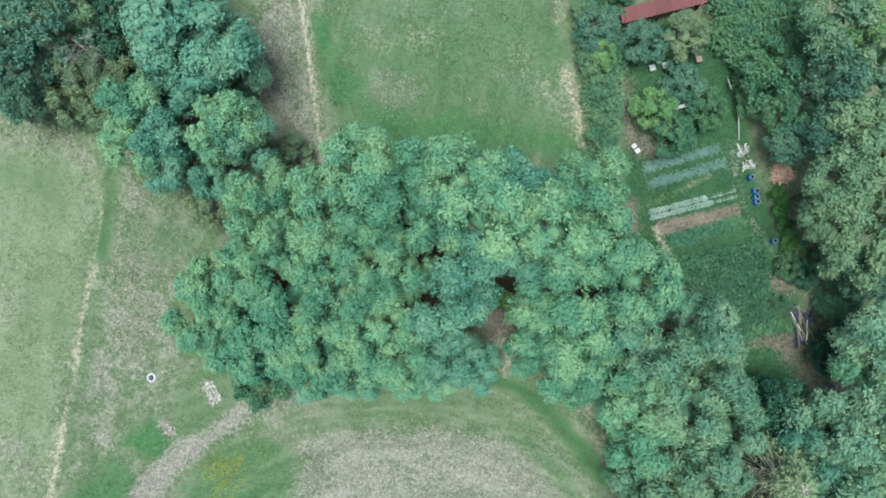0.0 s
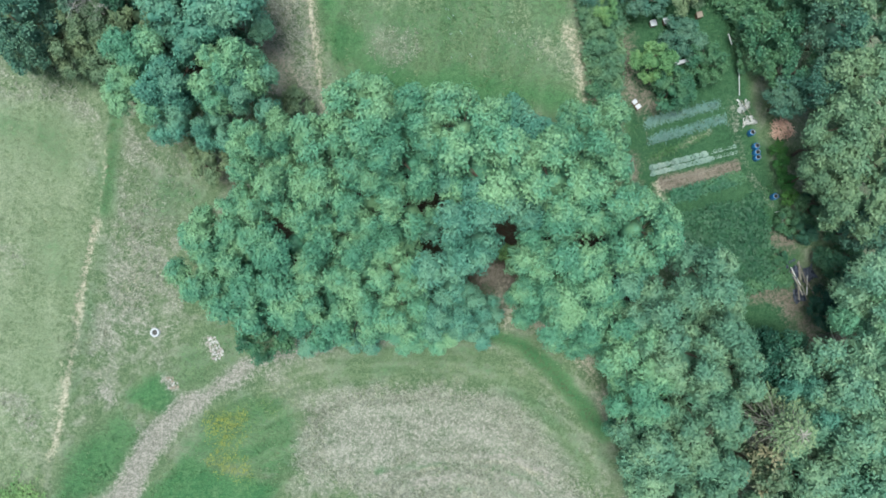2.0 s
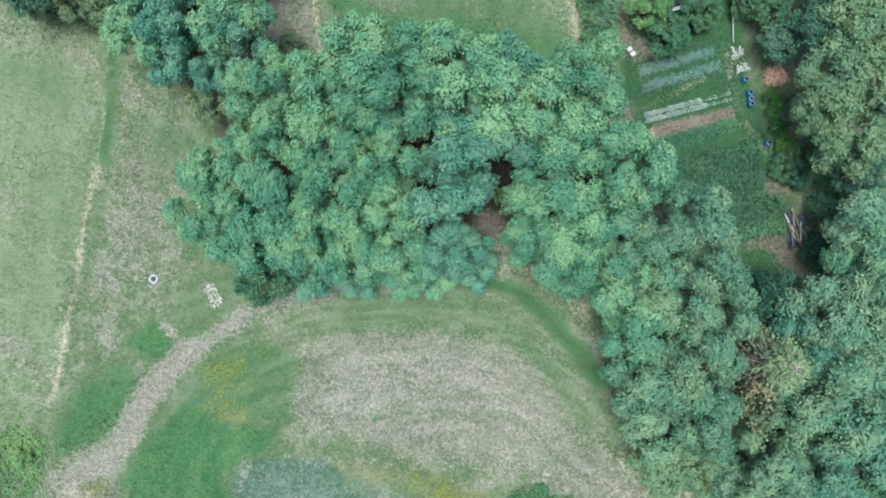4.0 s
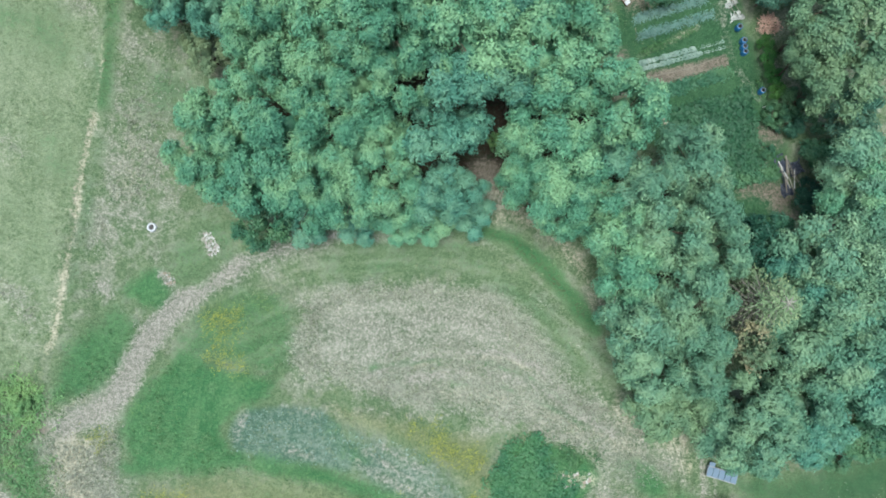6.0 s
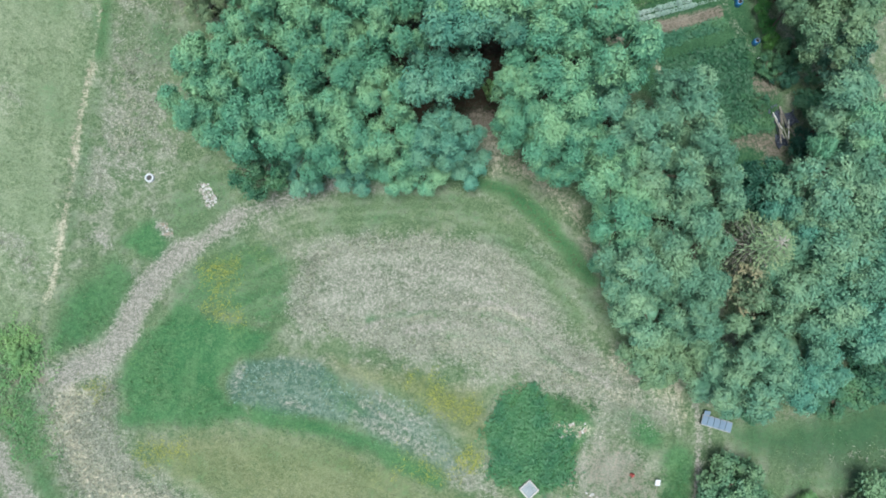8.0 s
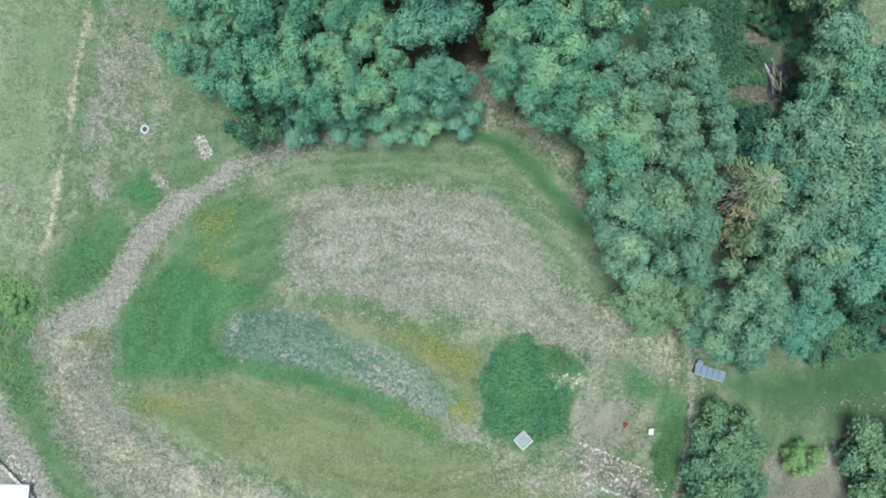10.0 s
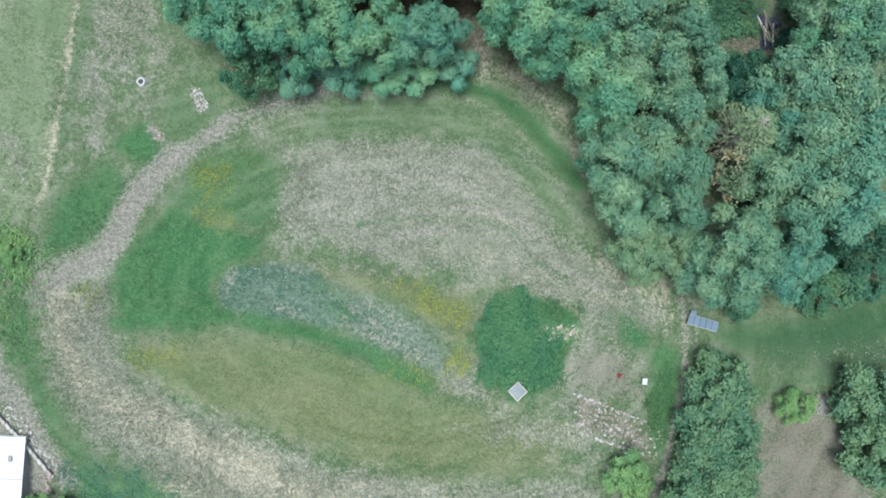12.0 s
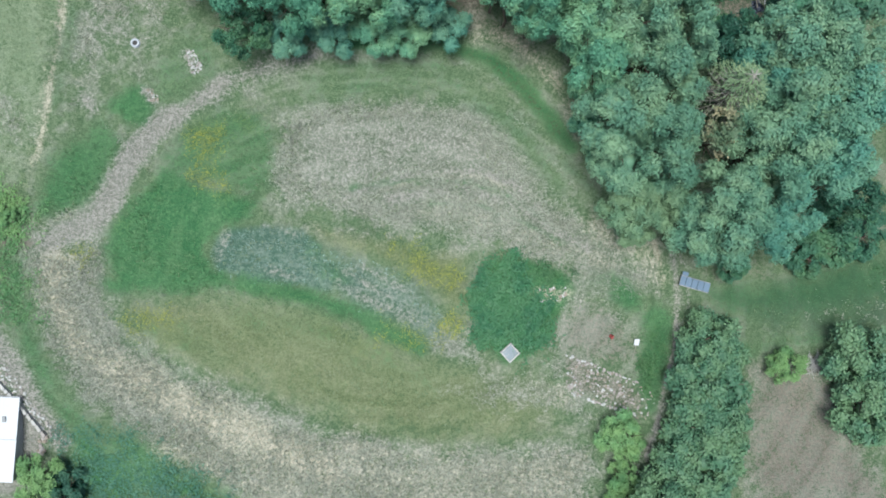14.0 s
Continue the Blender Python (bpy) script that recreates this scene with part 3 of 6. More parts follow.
stroke("dry", [(-13.7, -7.6), (-14.7, -9.3), (-17.7, -10.5)], 1.0, 1.4, 0.5, 0.8)
# the hollow field
area("dry", [(-11.8, -11.9), (-8.8, -10.6), (-1.8, -10.0), (4.7, -10.5), (7.9, -12.8), (10.1, -15.8), (12.6, -19.3), (16.0, -22.3), (20.2, -25.3), (20.6, -27.3), (16.8, -27.3), (12.5, -24.8), (8.1, -23.2), (3.1, -21.8), (-1.9, -21.0), (-7.0, -19.8), (-12.0, -18.8), (-13.0, -17.1), (-12.4, -14.1)], 1.3, 0.9, 0.5)
area("bare", [(-10.9, -12.9), (-6.9, -11.8), (1.2, -11.3), (5.1, -13.0), (6.1, -15.5), (1.1, -15.4), (-4.9, -17.3), (-10.0, -17.3)], 2.2, 0.4, 0.9)
stroke("bare", [(-6.5, -18.6), (-2.9, -17.2), (1.1, -16.3), (5.6, -16.4), (8.4, -17.5), (10.6, -19.5)], 0.4, 0.4, 0.95, 0.4)
stroke("straw", [(-1.9, -17.6), (1.6, -16.8), (5.6, -16.8), (8.6, -18.1)], 0.2, 0.3, 0.7, 0.4)
stroke("bare", [(-2.4, -18.7), (1.6, -18.0), (5.6, -18.3), (9.1, -19.6), (12.1, -21.8), (15.0, -23.3)], 0.4, 0.4, 0.9, 0.4)
stroke("straw", [(1.1, -19.9), (5.6, -20.4), (9.1, -21.7), (13.0, -23.3), (17.4, -24.8)], 0.9, 1.2, 0.45, 0.7)
stroke("lush", [(-5.7, -17.8), (-2.4, -17.1), (1.1, -17.1)], 0.5, 0.5, 0.75, 0.5)
stroke("lush", [(0.1, -17.3), (4.6, -17.3), (8.1, -18.6), (11.1, -20.8)], 0.3, 0.35, 0.75, 0.4)
stroke("lush", [(1.1, -19.2), (5.6, -19.3), (9.6, -21.0), (13.0, -22.8)], 0.3, 0.35, 0.7, 0.4)
stroke("lush", [(-8.8, -9.2), (-1.8, -8.3), (3.2, -8.8), (6.6, -10.8), (9.6, -13.8), (12.6, -17.3)], 1.9, 1.8, 0.42, 0.7)
stroke("lush", [(-7.5, -7.2), (-2.8, -6.8), (2.2, -7.2)], 1.2, 1.4, 0.5, 0.7)
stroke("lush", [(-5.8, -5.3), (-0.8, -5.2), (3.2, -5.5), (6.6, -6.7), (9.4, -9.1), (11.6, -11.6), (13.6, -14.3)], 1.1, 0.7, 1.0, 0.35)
# the litter colour here only darkens the lush arc
stroke("shaded_litter", [(-0.8, -5.2), (3.2, -5.6), (6.6, -6.8), (9.4, -9.3), (11.6, -11.8), (13.3, -14.0)], 0.6, 0.7, 0.42, 0.35)
stroke("blue", [(7.1, -6.9), (9.9, -9.6), (12.3, -12.6)], 0.5, 0.8, 0.5, 0.4)
stroke("dry", [(-4.3, -6.6), (1.2, -6.3), (4.7, -6.6), (7.1, -8.1)], 0.5, 0.9, 0.45, 0.6)
stroke("dry", [(8.1, -10.8), (11.1, -14.3), (14.0, -17.8), (16.9, -20.9), (18.8, -23.3)], 0.8, 1.2, 0.55, 0.6)
stroke("lush", [(13.1, -15.8), (15.5, -18.9), (17.2, -21.3)], 0.7, 1.2, 0.5, 0.6)
stroke("straw", [(16.0, -21.3), (18.8, -23.3), (20.9, -25.8)], 1.6, 1.6, 0.6, 0.7)
stroke("straw", [(20.5, -22.6), (21.1, -24.6), (21.4, -26.5)], 0.3, 0.3, 0.95, 0.2)
stroke("soil", [(4.9, -2.3), (6.2, -4.0), (8.4, -5.2)], 1.3, 1.0, 0.6, 0.6)
stroke("straw", [(4.9, -2.6), (6.2, -4.1)], 0.7, 0.9, 0.5, 0.6)
stroke("straw", [(6.6, -4.6), (9.6, -5.8), (12.1, -8.5), (13.7, -11.7), (14.0, -13.4)], 0.8, 1.0, 0.55, 0.6)
stroke("soil", [(9.6, -5.5), (11.8, -8.0), (13.3, -10.9)], 0.5, 0.9, 0.5, 0.6)
stroke("straw", [(13.3, -11.7), (14.0, -13.6)], 0.6, 0.6, 0.7, 0.5)
area("lush", [(-17.0, -10.8), (-13.8, -11.2), (-12.4, -13.1), (-13.2, -17.6), (-14.5, -18.3), (-17.0, -18.1), (-19.6, -17.4), (-21.8, -16.7), (-22.2, -15.0), (-19.7, -12.5)], 1.0, 0.52, 0.6)
area("lush", [(-22.2, -16.2), (-19.4, -17.5), (-16.0, -18.3), (-13.8, -18.7), (-14.8, -20.3), (-17.3, -21.1), (-18.7, -23.0), (-18.2, -25.3), (-20.7, -26.8), (-22.1, -26.6), (-24.6, -27.3), (-26.7, -26.3), (-27.2, -23.1), (-26.6, -20.9), (-24.7, -18.9), (-23.6, -17.6)], 0.9, 0.88, 0.5)
stroke("lush", [(-24.3, -19.6), (-25.8, -22.1), (-25.2, -24.6)], 1.8, 1.4, 1.0, 0.6)
stroke("dry", [(-21.1, -18.6), (-19.7, -19.8), (-20.5, -21.1)], 1.2, 1.8, 0.35, 0.9)
stroke("dry", [(-22.6, -20.8), (-20.5, -22.1), (-22.0, -23.6)], 1.2, 1.8, 0.28, 0.9)
area("blue", [(-17.5, -21.6), (-13.5, -20.8), (-11.0, -21.3), (-8.8, -22.7), (-7.0, -24.6), (-7.6, -27.1), (-12.1, -26.2), (-15.2, -26.1), (-18.0, -25.0), (-18.8, -23.5)], 0.6, 0.95, 0.35)
area("blue", [(-9.0, -23.1), (-5.7, -23.8), (-1.9, -25.0), (1.3, -27.2), (2.8, -29.2), (3.3, -31.2), (1.3, -31.6), (-2.0, -29.8), (-5.0, -28.7), (-7.8, -27.1)], 1.2, 0.75, 0.6)
stroke("bare", [(-6.5, -25.1), (2.6, -30.4)], 0.25, 0.6, 0.75, 0.5)
stroke("bare", [(-6.0, -26.6), (0.1, -29.7)], 0.25, 0.6, 0.75, 0.5)
stroke("bare", [(-5.0, -24.6), (1.1, -28.2)], 0.25, 0.6, 0.75, 0.5)
stroke("bare", [(-2.5, -28.1), (3.1, -31.2)], 0.25, 0.6, 0.75, 0.5)
stroke("bare", [(-17.1, -21.8), (-17.9, -24.0)], 0.25, 0.6, 0.75, 0.5)
stroke("bare", [(-13.6, -21.0), (-11.1, -21.8)], 0.25, 0.6, 0.75, 0.5)
stroke("bare", [(-13.1, -25.1), (-11.1, -25.6)], 0.25, 0.6, 0.75, 0.5)
stroke("bare", [(-7.0, -26.3), (-3.0, -28.4)], 0.25, 0.6, 0.75, 0.5)
area("bare", [(-5.0, -25.6), (-1.9, -25.9), (1.6, -28.2), (2.6, -30.7), (0.1, -30.4), (-4.0, -28.4)], 1.6, 0.3, 0.8)
area("dry", [(1.1, -30.2), (4.6, -30.7), (5.6, -33.1), (3.1, -33.2), (0.6, -31.7)], 1.0, 0.7, 0.6)
stroke("lush", [(-26.9, -26.3), (-22.1, -26.3), (-18.2, -25.7), (-14.7, -26.5), (-9.1, -27.6), (-5.0, -29.2), (-2.0, -30.8), (0.1, -31.8)], 1.4, 1.0, 0.9, 0.5)
stroke("lush", [(-9.0, -23.6), (-7.0, -25.6)], 1.2, 1.4, 0.6, 0.6)
stroke("dry", [(-9.0, -20.8), (-4.5, -21.6), (0.1, -22.4), (4.6, -23.2)], 1.2, 1.4, 0.5, 0.7)
area("olive", [(-9.0, -21.1), (-4.5, -21.8), (0.6, -23.1), (5.1, -23.7), (4.9, -26.2), (4.6, -29.2), (2.6, -29.2), (0.1, -26.1), (-4.5, -23.8), (-8.5, -22.3)], 1.0, 0.75, 0.6)
area("olive", [(-25.6, -28.1), (-20.7, -27.3), (-14.7, -27.1), (-9.1, -28.4), (-5.0, -29.9), (0.1, -32.2), (5.1, -33.2), (11.9, -34.6), (12.7, -38.9), (7.9, -40.4), (0.5, -40.6), (-7.1, -39.2), (-14.8, -36.2), (-20.8, -33.6), (-25.2, -31.1)], 2.4, 0.85, 0.8)
stroke("lush", [(-16.2, -29.1), (-9.1, -30.1), (-3.0, -33.2), (1.1, -35.2)], 2.0, 2.4, 0.3, 1.0)
stroke("lush", [(-25.6, -29.1), (-22.3, -30.6), (-18.3, -32.1)], 1.2, 1.6, 0.3, 0.9)
area("dry", [(5.1, -33.6), (10.9, -34.1), (15.2, -36.0), (15.5, -38.8), (11.8, -37.9), (5.5, -37.1)], 1.6, 0.55, 0.8)
stroke("dry", [(2.1, -35.6), (8.0, -37.0), (13.7, -38.8)], 0.8, 1.4, 0.5, 0.8)
area("dry", [(-32.6, -23.2), (-27.7, -23.1), (-27.4, -27.1), (-26.1, -30.6), (-20.8, -34.2), (-14.8, -36.7), (-7.1, -39.7), (1.0, -41.1), (14.6, -40.2), (14.8, -45.2), (-13.2, -46.8), (-18.4, -43.8), (-24.9, -39.7), (-29.6, -36.1), (-32.6, -31.5), (-33.5, -27.1)], 1.6, 0.95, 0.6)
stroke("straw", [(-30.9, -24.1), (-31.8, -27.5), (-30.4, -31.0), (-27.2, -34.1)], 2.4, 1.4, 0.8, 0.7)
stroke("straw", [(-27.2, -33.6), (-22.9, -36.2), (-18.4, -38.5), (-13.3, -40.8), (-8.1, -42.7)], 3.4, 1.6, 0.85, 0.8)
area("straw", [(-25.7, -33.1), (-14.8, -37.8), (-2.0, -41.1), (14.5, -40.7), (14.8, -45.2), (-13.2, -46.3), (-22.4, -40.8)], 1.6, 0.45, 0.8)
stroke("straw", [(-22.9, -40.8), (-17.4, -43.3), (-12.2, -45.3)], 1.2, 1.4, 0.7, 0.7)
stroke("straw", [(-14.8, -39.0), (-7.1, -40.8), (0.0, -41.5)], 0.5, 0.9, 0.8, 0.5)
stroke("straw", [(-9.1, -43.3), (-2.0, -43.6), (6.0, -43.1), (12.6, -42.1)], 1.6, 2.0, 0.5, 0.9)
stroke("lush", [(-2.5, -42.6), (3.0, -42.4)], 0.5, 1.4, 0.3, 0.9)
stroke("lush", [(6.0, -40.9), (10.8, -42.2)], 0.8, 1.6, 0.25, 0.9)
stroke("lush", [(-25.2, -32.1), (-23.3, -33.1), (-20.9, -34.7)], 0.6, 1.2, 0.4, 0.7)
stroke("yellow", [(-19.0, -13.0), (-17.5, -12.5)], 1.1, 1.4, 0.95, 0.9)
stroke("yellow", [(-18.8, -13.7), (-18.1, -16.1), (-17.2, -17.8)], 1.2, 1.4, 0.85, 0.9)
stroke("yellow", [(-15.5, -11.7), (-14.8, -12.4)], 0.7, 1.4, 0.8, 0.9)
stroke("yellow", [(-16.1, -13.2), (-16.9, -14.6)], 1.0, 1.4, 0.5, 0.9)
stroke("yellow", [(-8.8, -21.3), (-5.2, -22.8)], 0.8, 1.4, 0.7, 0.9)
stroke("yellow", [(-1.9, -23.6), (1.6, -24.6), (3.1, -25.2)], 2.2, 1.4, 0.6, 0.9)
stroke("yellow", [(1.8, -29.6), (3.8, -29.7)], 1.0, 1.4, 1.0, 0.9)
stroke("yellow", [(-2.7, -29.9), (-1.2, -30.2)], 0.7, 1.4, 0.8, 0.9)
stroke("yellow", [(-7.6, -30.4), (-5.0, -31.9)], 1.2, 1.4, 0.6, 0.9)
stroke("yellow", [(-2.0, -31.7), (0.3, -31.4)], 0.8, 1.4, 0.7, 0.9)
stroke("yellow", [(-25.9, -29.6), (-22.7, -29.1), (-22.3, -31.1)], 1.5, 1.4, 0.6, 0.9)
stroke("yellow", [(-29.5, -23.9), (-29.5, -24.3)], 0.5, 1.4, 0.9, 0.9)
stroke("yellow", [(-28.3, -19.9), (-28.2, -20.2)], 0.4, 1.4, 0.8, 0.9)
stroke("yellow", [(-26.4, -20.2), (-26.3, -20.9)], 0.4, 1.4, 0.8, 0.9)
stroke("yellow", [(-0.4, -27.1), (1.1, -29.2)], 0.8, 1.4, 0.5, 0.9)
stroke("yellow", [(-13.2, -27.1), (-10.1, -27.9)], 0.8, 1.4, 0.5, 0.9)
stroke("yellow", [(-31.9, -26.1), (-30.9, -24.6)], 0.8, 1.4, 0.5, 0.9)
# round the well, the stone bed and the eastern track
area("lush", [(5.5, -25.2), (6.9, -24.1), (8.4, -23.9), (10.3, -24.7), (12.5, -25.2), (13.4, -26.7), (12.5, -28.7), (11.6, -30.7), (9.7, -32.7), (7.8, -33.4), (5.6, -31.2), (4.5, -28.2)], 0.6, 1.0, 0.4)
stroke("lush", [(17.8, -26.5), (18.7, -27.8)], 1.6, 1.2, 0.9, 0.6)
stroke("lush", [(15.9, -25.8), (17.3, -26.8)], 0.8, 1.4, 0.5, 0.6)
stroke("lush", [(20.8, -29.2), (20.4, -33.1), (19.6, -36.4)], 2.0, 1.0, 0.85, 0.5)
# the litter colour here only darkens the green verge
stroke("shaded_litter", [(20.9, -31.2), (20.4, -34.0), (19.8, -36.4)], 1.6, 1.4, 0.28, 0.5)
area("soil", [(13.0, -29.2), (15.4, -28.2), (18.2, -29.7), (18.3, -33.1), (16.7, -33.3), (13.6, -32.4), (12.2, -33.1)], 1.2, 0.42, 0.6)
area("dry", [(13.0, -28.2), (17.8, -28.7), (18.3, -33.1), (13.8, -33.1), (12.3, -35.5), (11.4, -33.6)], 1.4, 0.8, 0.6)
stroke("straw", [(10.5, -27.0), (13.0, -27.2)], 0.8, 0.7, 0.6, 0.6)
area("soil", [(13.0, -32.5), (15.7, -33.6), (18.9, -35.2), (19.8, -36.4), (18.8, -37.4), (16.1, -36.5), (12.8, -35.1)], 0.5, 0.6, 0.3)
area("bare", [(13.0, -32.5), (15.7, -33.6), (18.9, -35.2), (19.8, -36.4), (18.8, -37.4), (16.1, -36.5), (12.8, -35.1)], 0.6, 0.35, 0.4)
stroke("straw", [(12.1, -35.5), (12.8, -36.5)], 1.0, 1.2, 0.6, 0.7)
stroke("dry", [(22.2, -22.4), (22.5, -26.3), (22.2, -31.2), (21.2, -35.0), (20.1, -38.7), (18.7, -42.8)], 0.9, 0.7, 0.5, 0.4)
stroke("bare", [(22.0, -22.4), (22.4, -26.6), (22.2, -31.2), (21.0, -35.4), (20.3, -38.2), (19.2, -41.0)], 0.34, 0.25, 1.0, 0.05)
stroke("straw", [(22.4, -26.6), (22.2, -31.2), (21.0, -35.4), (20.3, -38.2)], 0.2, 0.2, 0.8, 0.05)
stroke("bare", [(23.3, -26.9), (23.3, -28.5)], 0.25, 0.25, 0.8, 0.05)
stroke("bare", [(22.6, -22.9), (23.0, -24.9)], 0.25, 0.25, 0.8, 0.05)
stroke("soil", [(25.5, -25.9), (28.2, -25.3), (30.9, -25.9)], 0.6, 1.2, 0.5, 0.7)
area("dry", [(28.3, -33.5), (33.5, -33.0), (34.5, -35.7), (34.9, -38.8), (36.8, -42.1), (37.2, -44.1), (26.6, -44.6), (27.7, -38.5)], 1.2, 0.85, 0.6)
area("soil", [(28.3, -33.5), (33.5, -33.0), (34.5, -35.7), (34.9, -38.8), (36.8, -42.1), (37.2, -44.1), (26.6, -44.6), (27.7, -38.5)], 1.8, 0.6, 0.7)
# shadow over the eastern grass, painted with the dark lawn cover
area("lawn", [(24.8, -27.3), (28.6, -25.9), (32.9, -25.0), (43.4, -22.6), (42.3, -30.7), (35.0, -31.1), (28.3, -31.1)], 1.5, 0.62, 0.8)
area("dry", [(26.6, -29.2), (31.8, -26.9), (42.1, -25.5), (41.5, -30.2), (33.8, -30.7)], 2.0, 0.4, 1.2)
area("lush", [(24.8, -27.3), (28.6, -26.1), (36.5, -25.5), (42.3, -23.6), (41.9, -27.4), (31.6, -29.3), (26.6, -29.2)], 2.0, 0.6, 1.2)
stroke("lush", [(27.3, -32.1), (32.4, -31.1), (36.9, -30.7)], 1.0, 1.6, 0.6, 1.0)
# the south-western corner
stroke("lush", [(-34.83, -24.65), (-34.12, -30.49), (-32.38, -35.50), (-29.77, -40.11), (-25.96, -43.26), (-20.93, -45.85)], 1.6, 1.3, 0.6, 0.8)
stroke("bare", [(-37.80, -27.81), (-36.19, -31.72), (-34.86, -34.73), (-33.44, -37.28), (-31.73, -40.27)], 1.6, 0.8, 0.9, 0.5)
area("bare", [(-39.69, -31.64), (-36.95, -33.67), (-34.75, -36.83), (-33.07, -39.41), (-33.76, -42.06), (-35.75, -44.74), (-40.47, -44.41)], 0.3, 0.85, 0.1)
stroke("soil", [(-35.94, -22.67), (-33.22, -22.70)], 0.5, 0.6, 0.8)

area("lush", [(-31.13, -38.55), (-25.91, -39.69), (-20.94, -42.81), (-15.79, -45.84), (-31.79, -46.13)], 2.0, 0.75, 0.8)
stroke("blue", [(-29.5, -40.5), (-26.0, -43.0), (-22.0, -45.5)], 2.4, 2.0, 0.7, 0.8)


ZZ = ground_z(XX, YY) + (soft_noise(3.0, 8) - 0.5) * 0.16 + (soft_noise(0.8, 9) - 0.5) * 0.07
ZZ -= 0.10 * COVER["bare"] - 0.12 * COVER["lush"]


def value_noise(u, v, seed):
    g = np.random.default_rng(seed).random((256, 256))
    i, j = np.floor(u).astype(int), np.floor(v).astype(int)
    fu, fv = u - i, v - j
    fu, fv = fu * fu * (3 - 2 * fu), fv * fv * (3 - 2 * fv)
    at = lambda a, b: g[a % 256, b % 256]
    return (at(i, j) * (1 - fu) + at(i + 1, j) * fu) * (1 - fv) + (at(i, j + 1) * (1 - fu) + at(i + 1, j + 1) * fu) * fv


def mown_lines():
    """Faint lines left by mowing: round the hollow field, and along the western and upper meadows."""
    cx, cy = -2.45, -25.62
    dx, dy = (XX - cx) / 1.45, YY - cy
    r, ang = np.hypot(dx, dy) + 0.8 * (soft_noise(6.0, 14) - 0.5), np.arctan2(dy, dx) + 4
    ring = 0.36 * value_noise(r * 1.1, ang * 3, 31) + 0.36 * value_noise(r * 2.4, ang * 6, 32) + 0.28 * value_noise(r * 4.3, ang * 14, 33)
    u, v = XX * 0.985 - YY * 0.17 + 300, XX * 0.17 + YY * 0.985 + 300
    u = u + 0.6 * (soft_noise(5.0, 15) - 0.5)
    rows = 0.5 * value_noise(u * 0.9, v * 0.16, 34) + 0.32 * value_noise(u * 2.2, v * 0.45, 35) + 0.18 * value_noise(u * 4.3, v * 1.0, 36)
    w = np.clip((-21 - XX + 0.15 * (YY + 10)) / 3, 0, 1) * np.clip((YY + 32) / 4, 0, 1)
    w = np.maximum(w, np.clip((YY - 6) / 4, 0, 1))
    p, q = XX * 0.91 - YY * 0.41 + 300, XX * 0.41 + YY * 0.91 + 300
    core = 0.5 * value_noise(p * 0.2, q * 0.9, 37) + 0.32 * value_noise(p * 0.6, q * 2.2, 38) + 0.18 * value_noise(p * 1.4, q * 4.3, 39)
    near = np.clip((11 - r) / 5, 0, 1)
    ring = ring * (1 - near) + core * near
    out = ring * (1 - w) + (0.5 + 0.65 * (rows - 0.5)) * w
    return np.clip(0.5 + (out - 0.5) * 1.7, 0, 1)


def ground_sheet():
    ny, nx = XX.shape
    me = bpy.data.meshes.new("ground")
    me.vertices.add(nx * ny)
    me.vertices.foreach_set("co", np.stack([XX, YY, ZZ], -1).astype(np.float32).ravel())
    i = np.arange(nx * ny).reshape(ny, nx)
    q = np.stack([i[:-1, :-1], i[:-1, 1:], i[1:, 1:], i[1:, :-1]], -1).reshape(-1, 4)
    me.loops.add(q.size)
    me.loops.foreach_set("vertex_index", q.ravel().astype(np.int32))
    me.polygons.add(len(q))
    me.polygons.foreach_set("loop_start", np.arange(0, q.size, 4, dtype=np.int32))
    me.polygons.foreach_set("use_smooth", np.ones(len(q), bool))
    names = list(COVER)
    for k in (0, 1, 2):
        four = (names[4 * k:4 * k + 4] * 4)[:4]
        at = me.attributes.new(f"cover_{'abc'[k]}", "FLOAT_COLOR", "POINT")
        at.data.foreach_set("color", np.stack([COVER[c] for c in four], -1).astype(np.float32).ravel())
    at = me.attributes.new("mown", "FLOAT", "POINT")
    at.data.foreach_set("value", mown_lines().astype(np.float32).ravel())
    me.update(calc_edges=True)
    return me


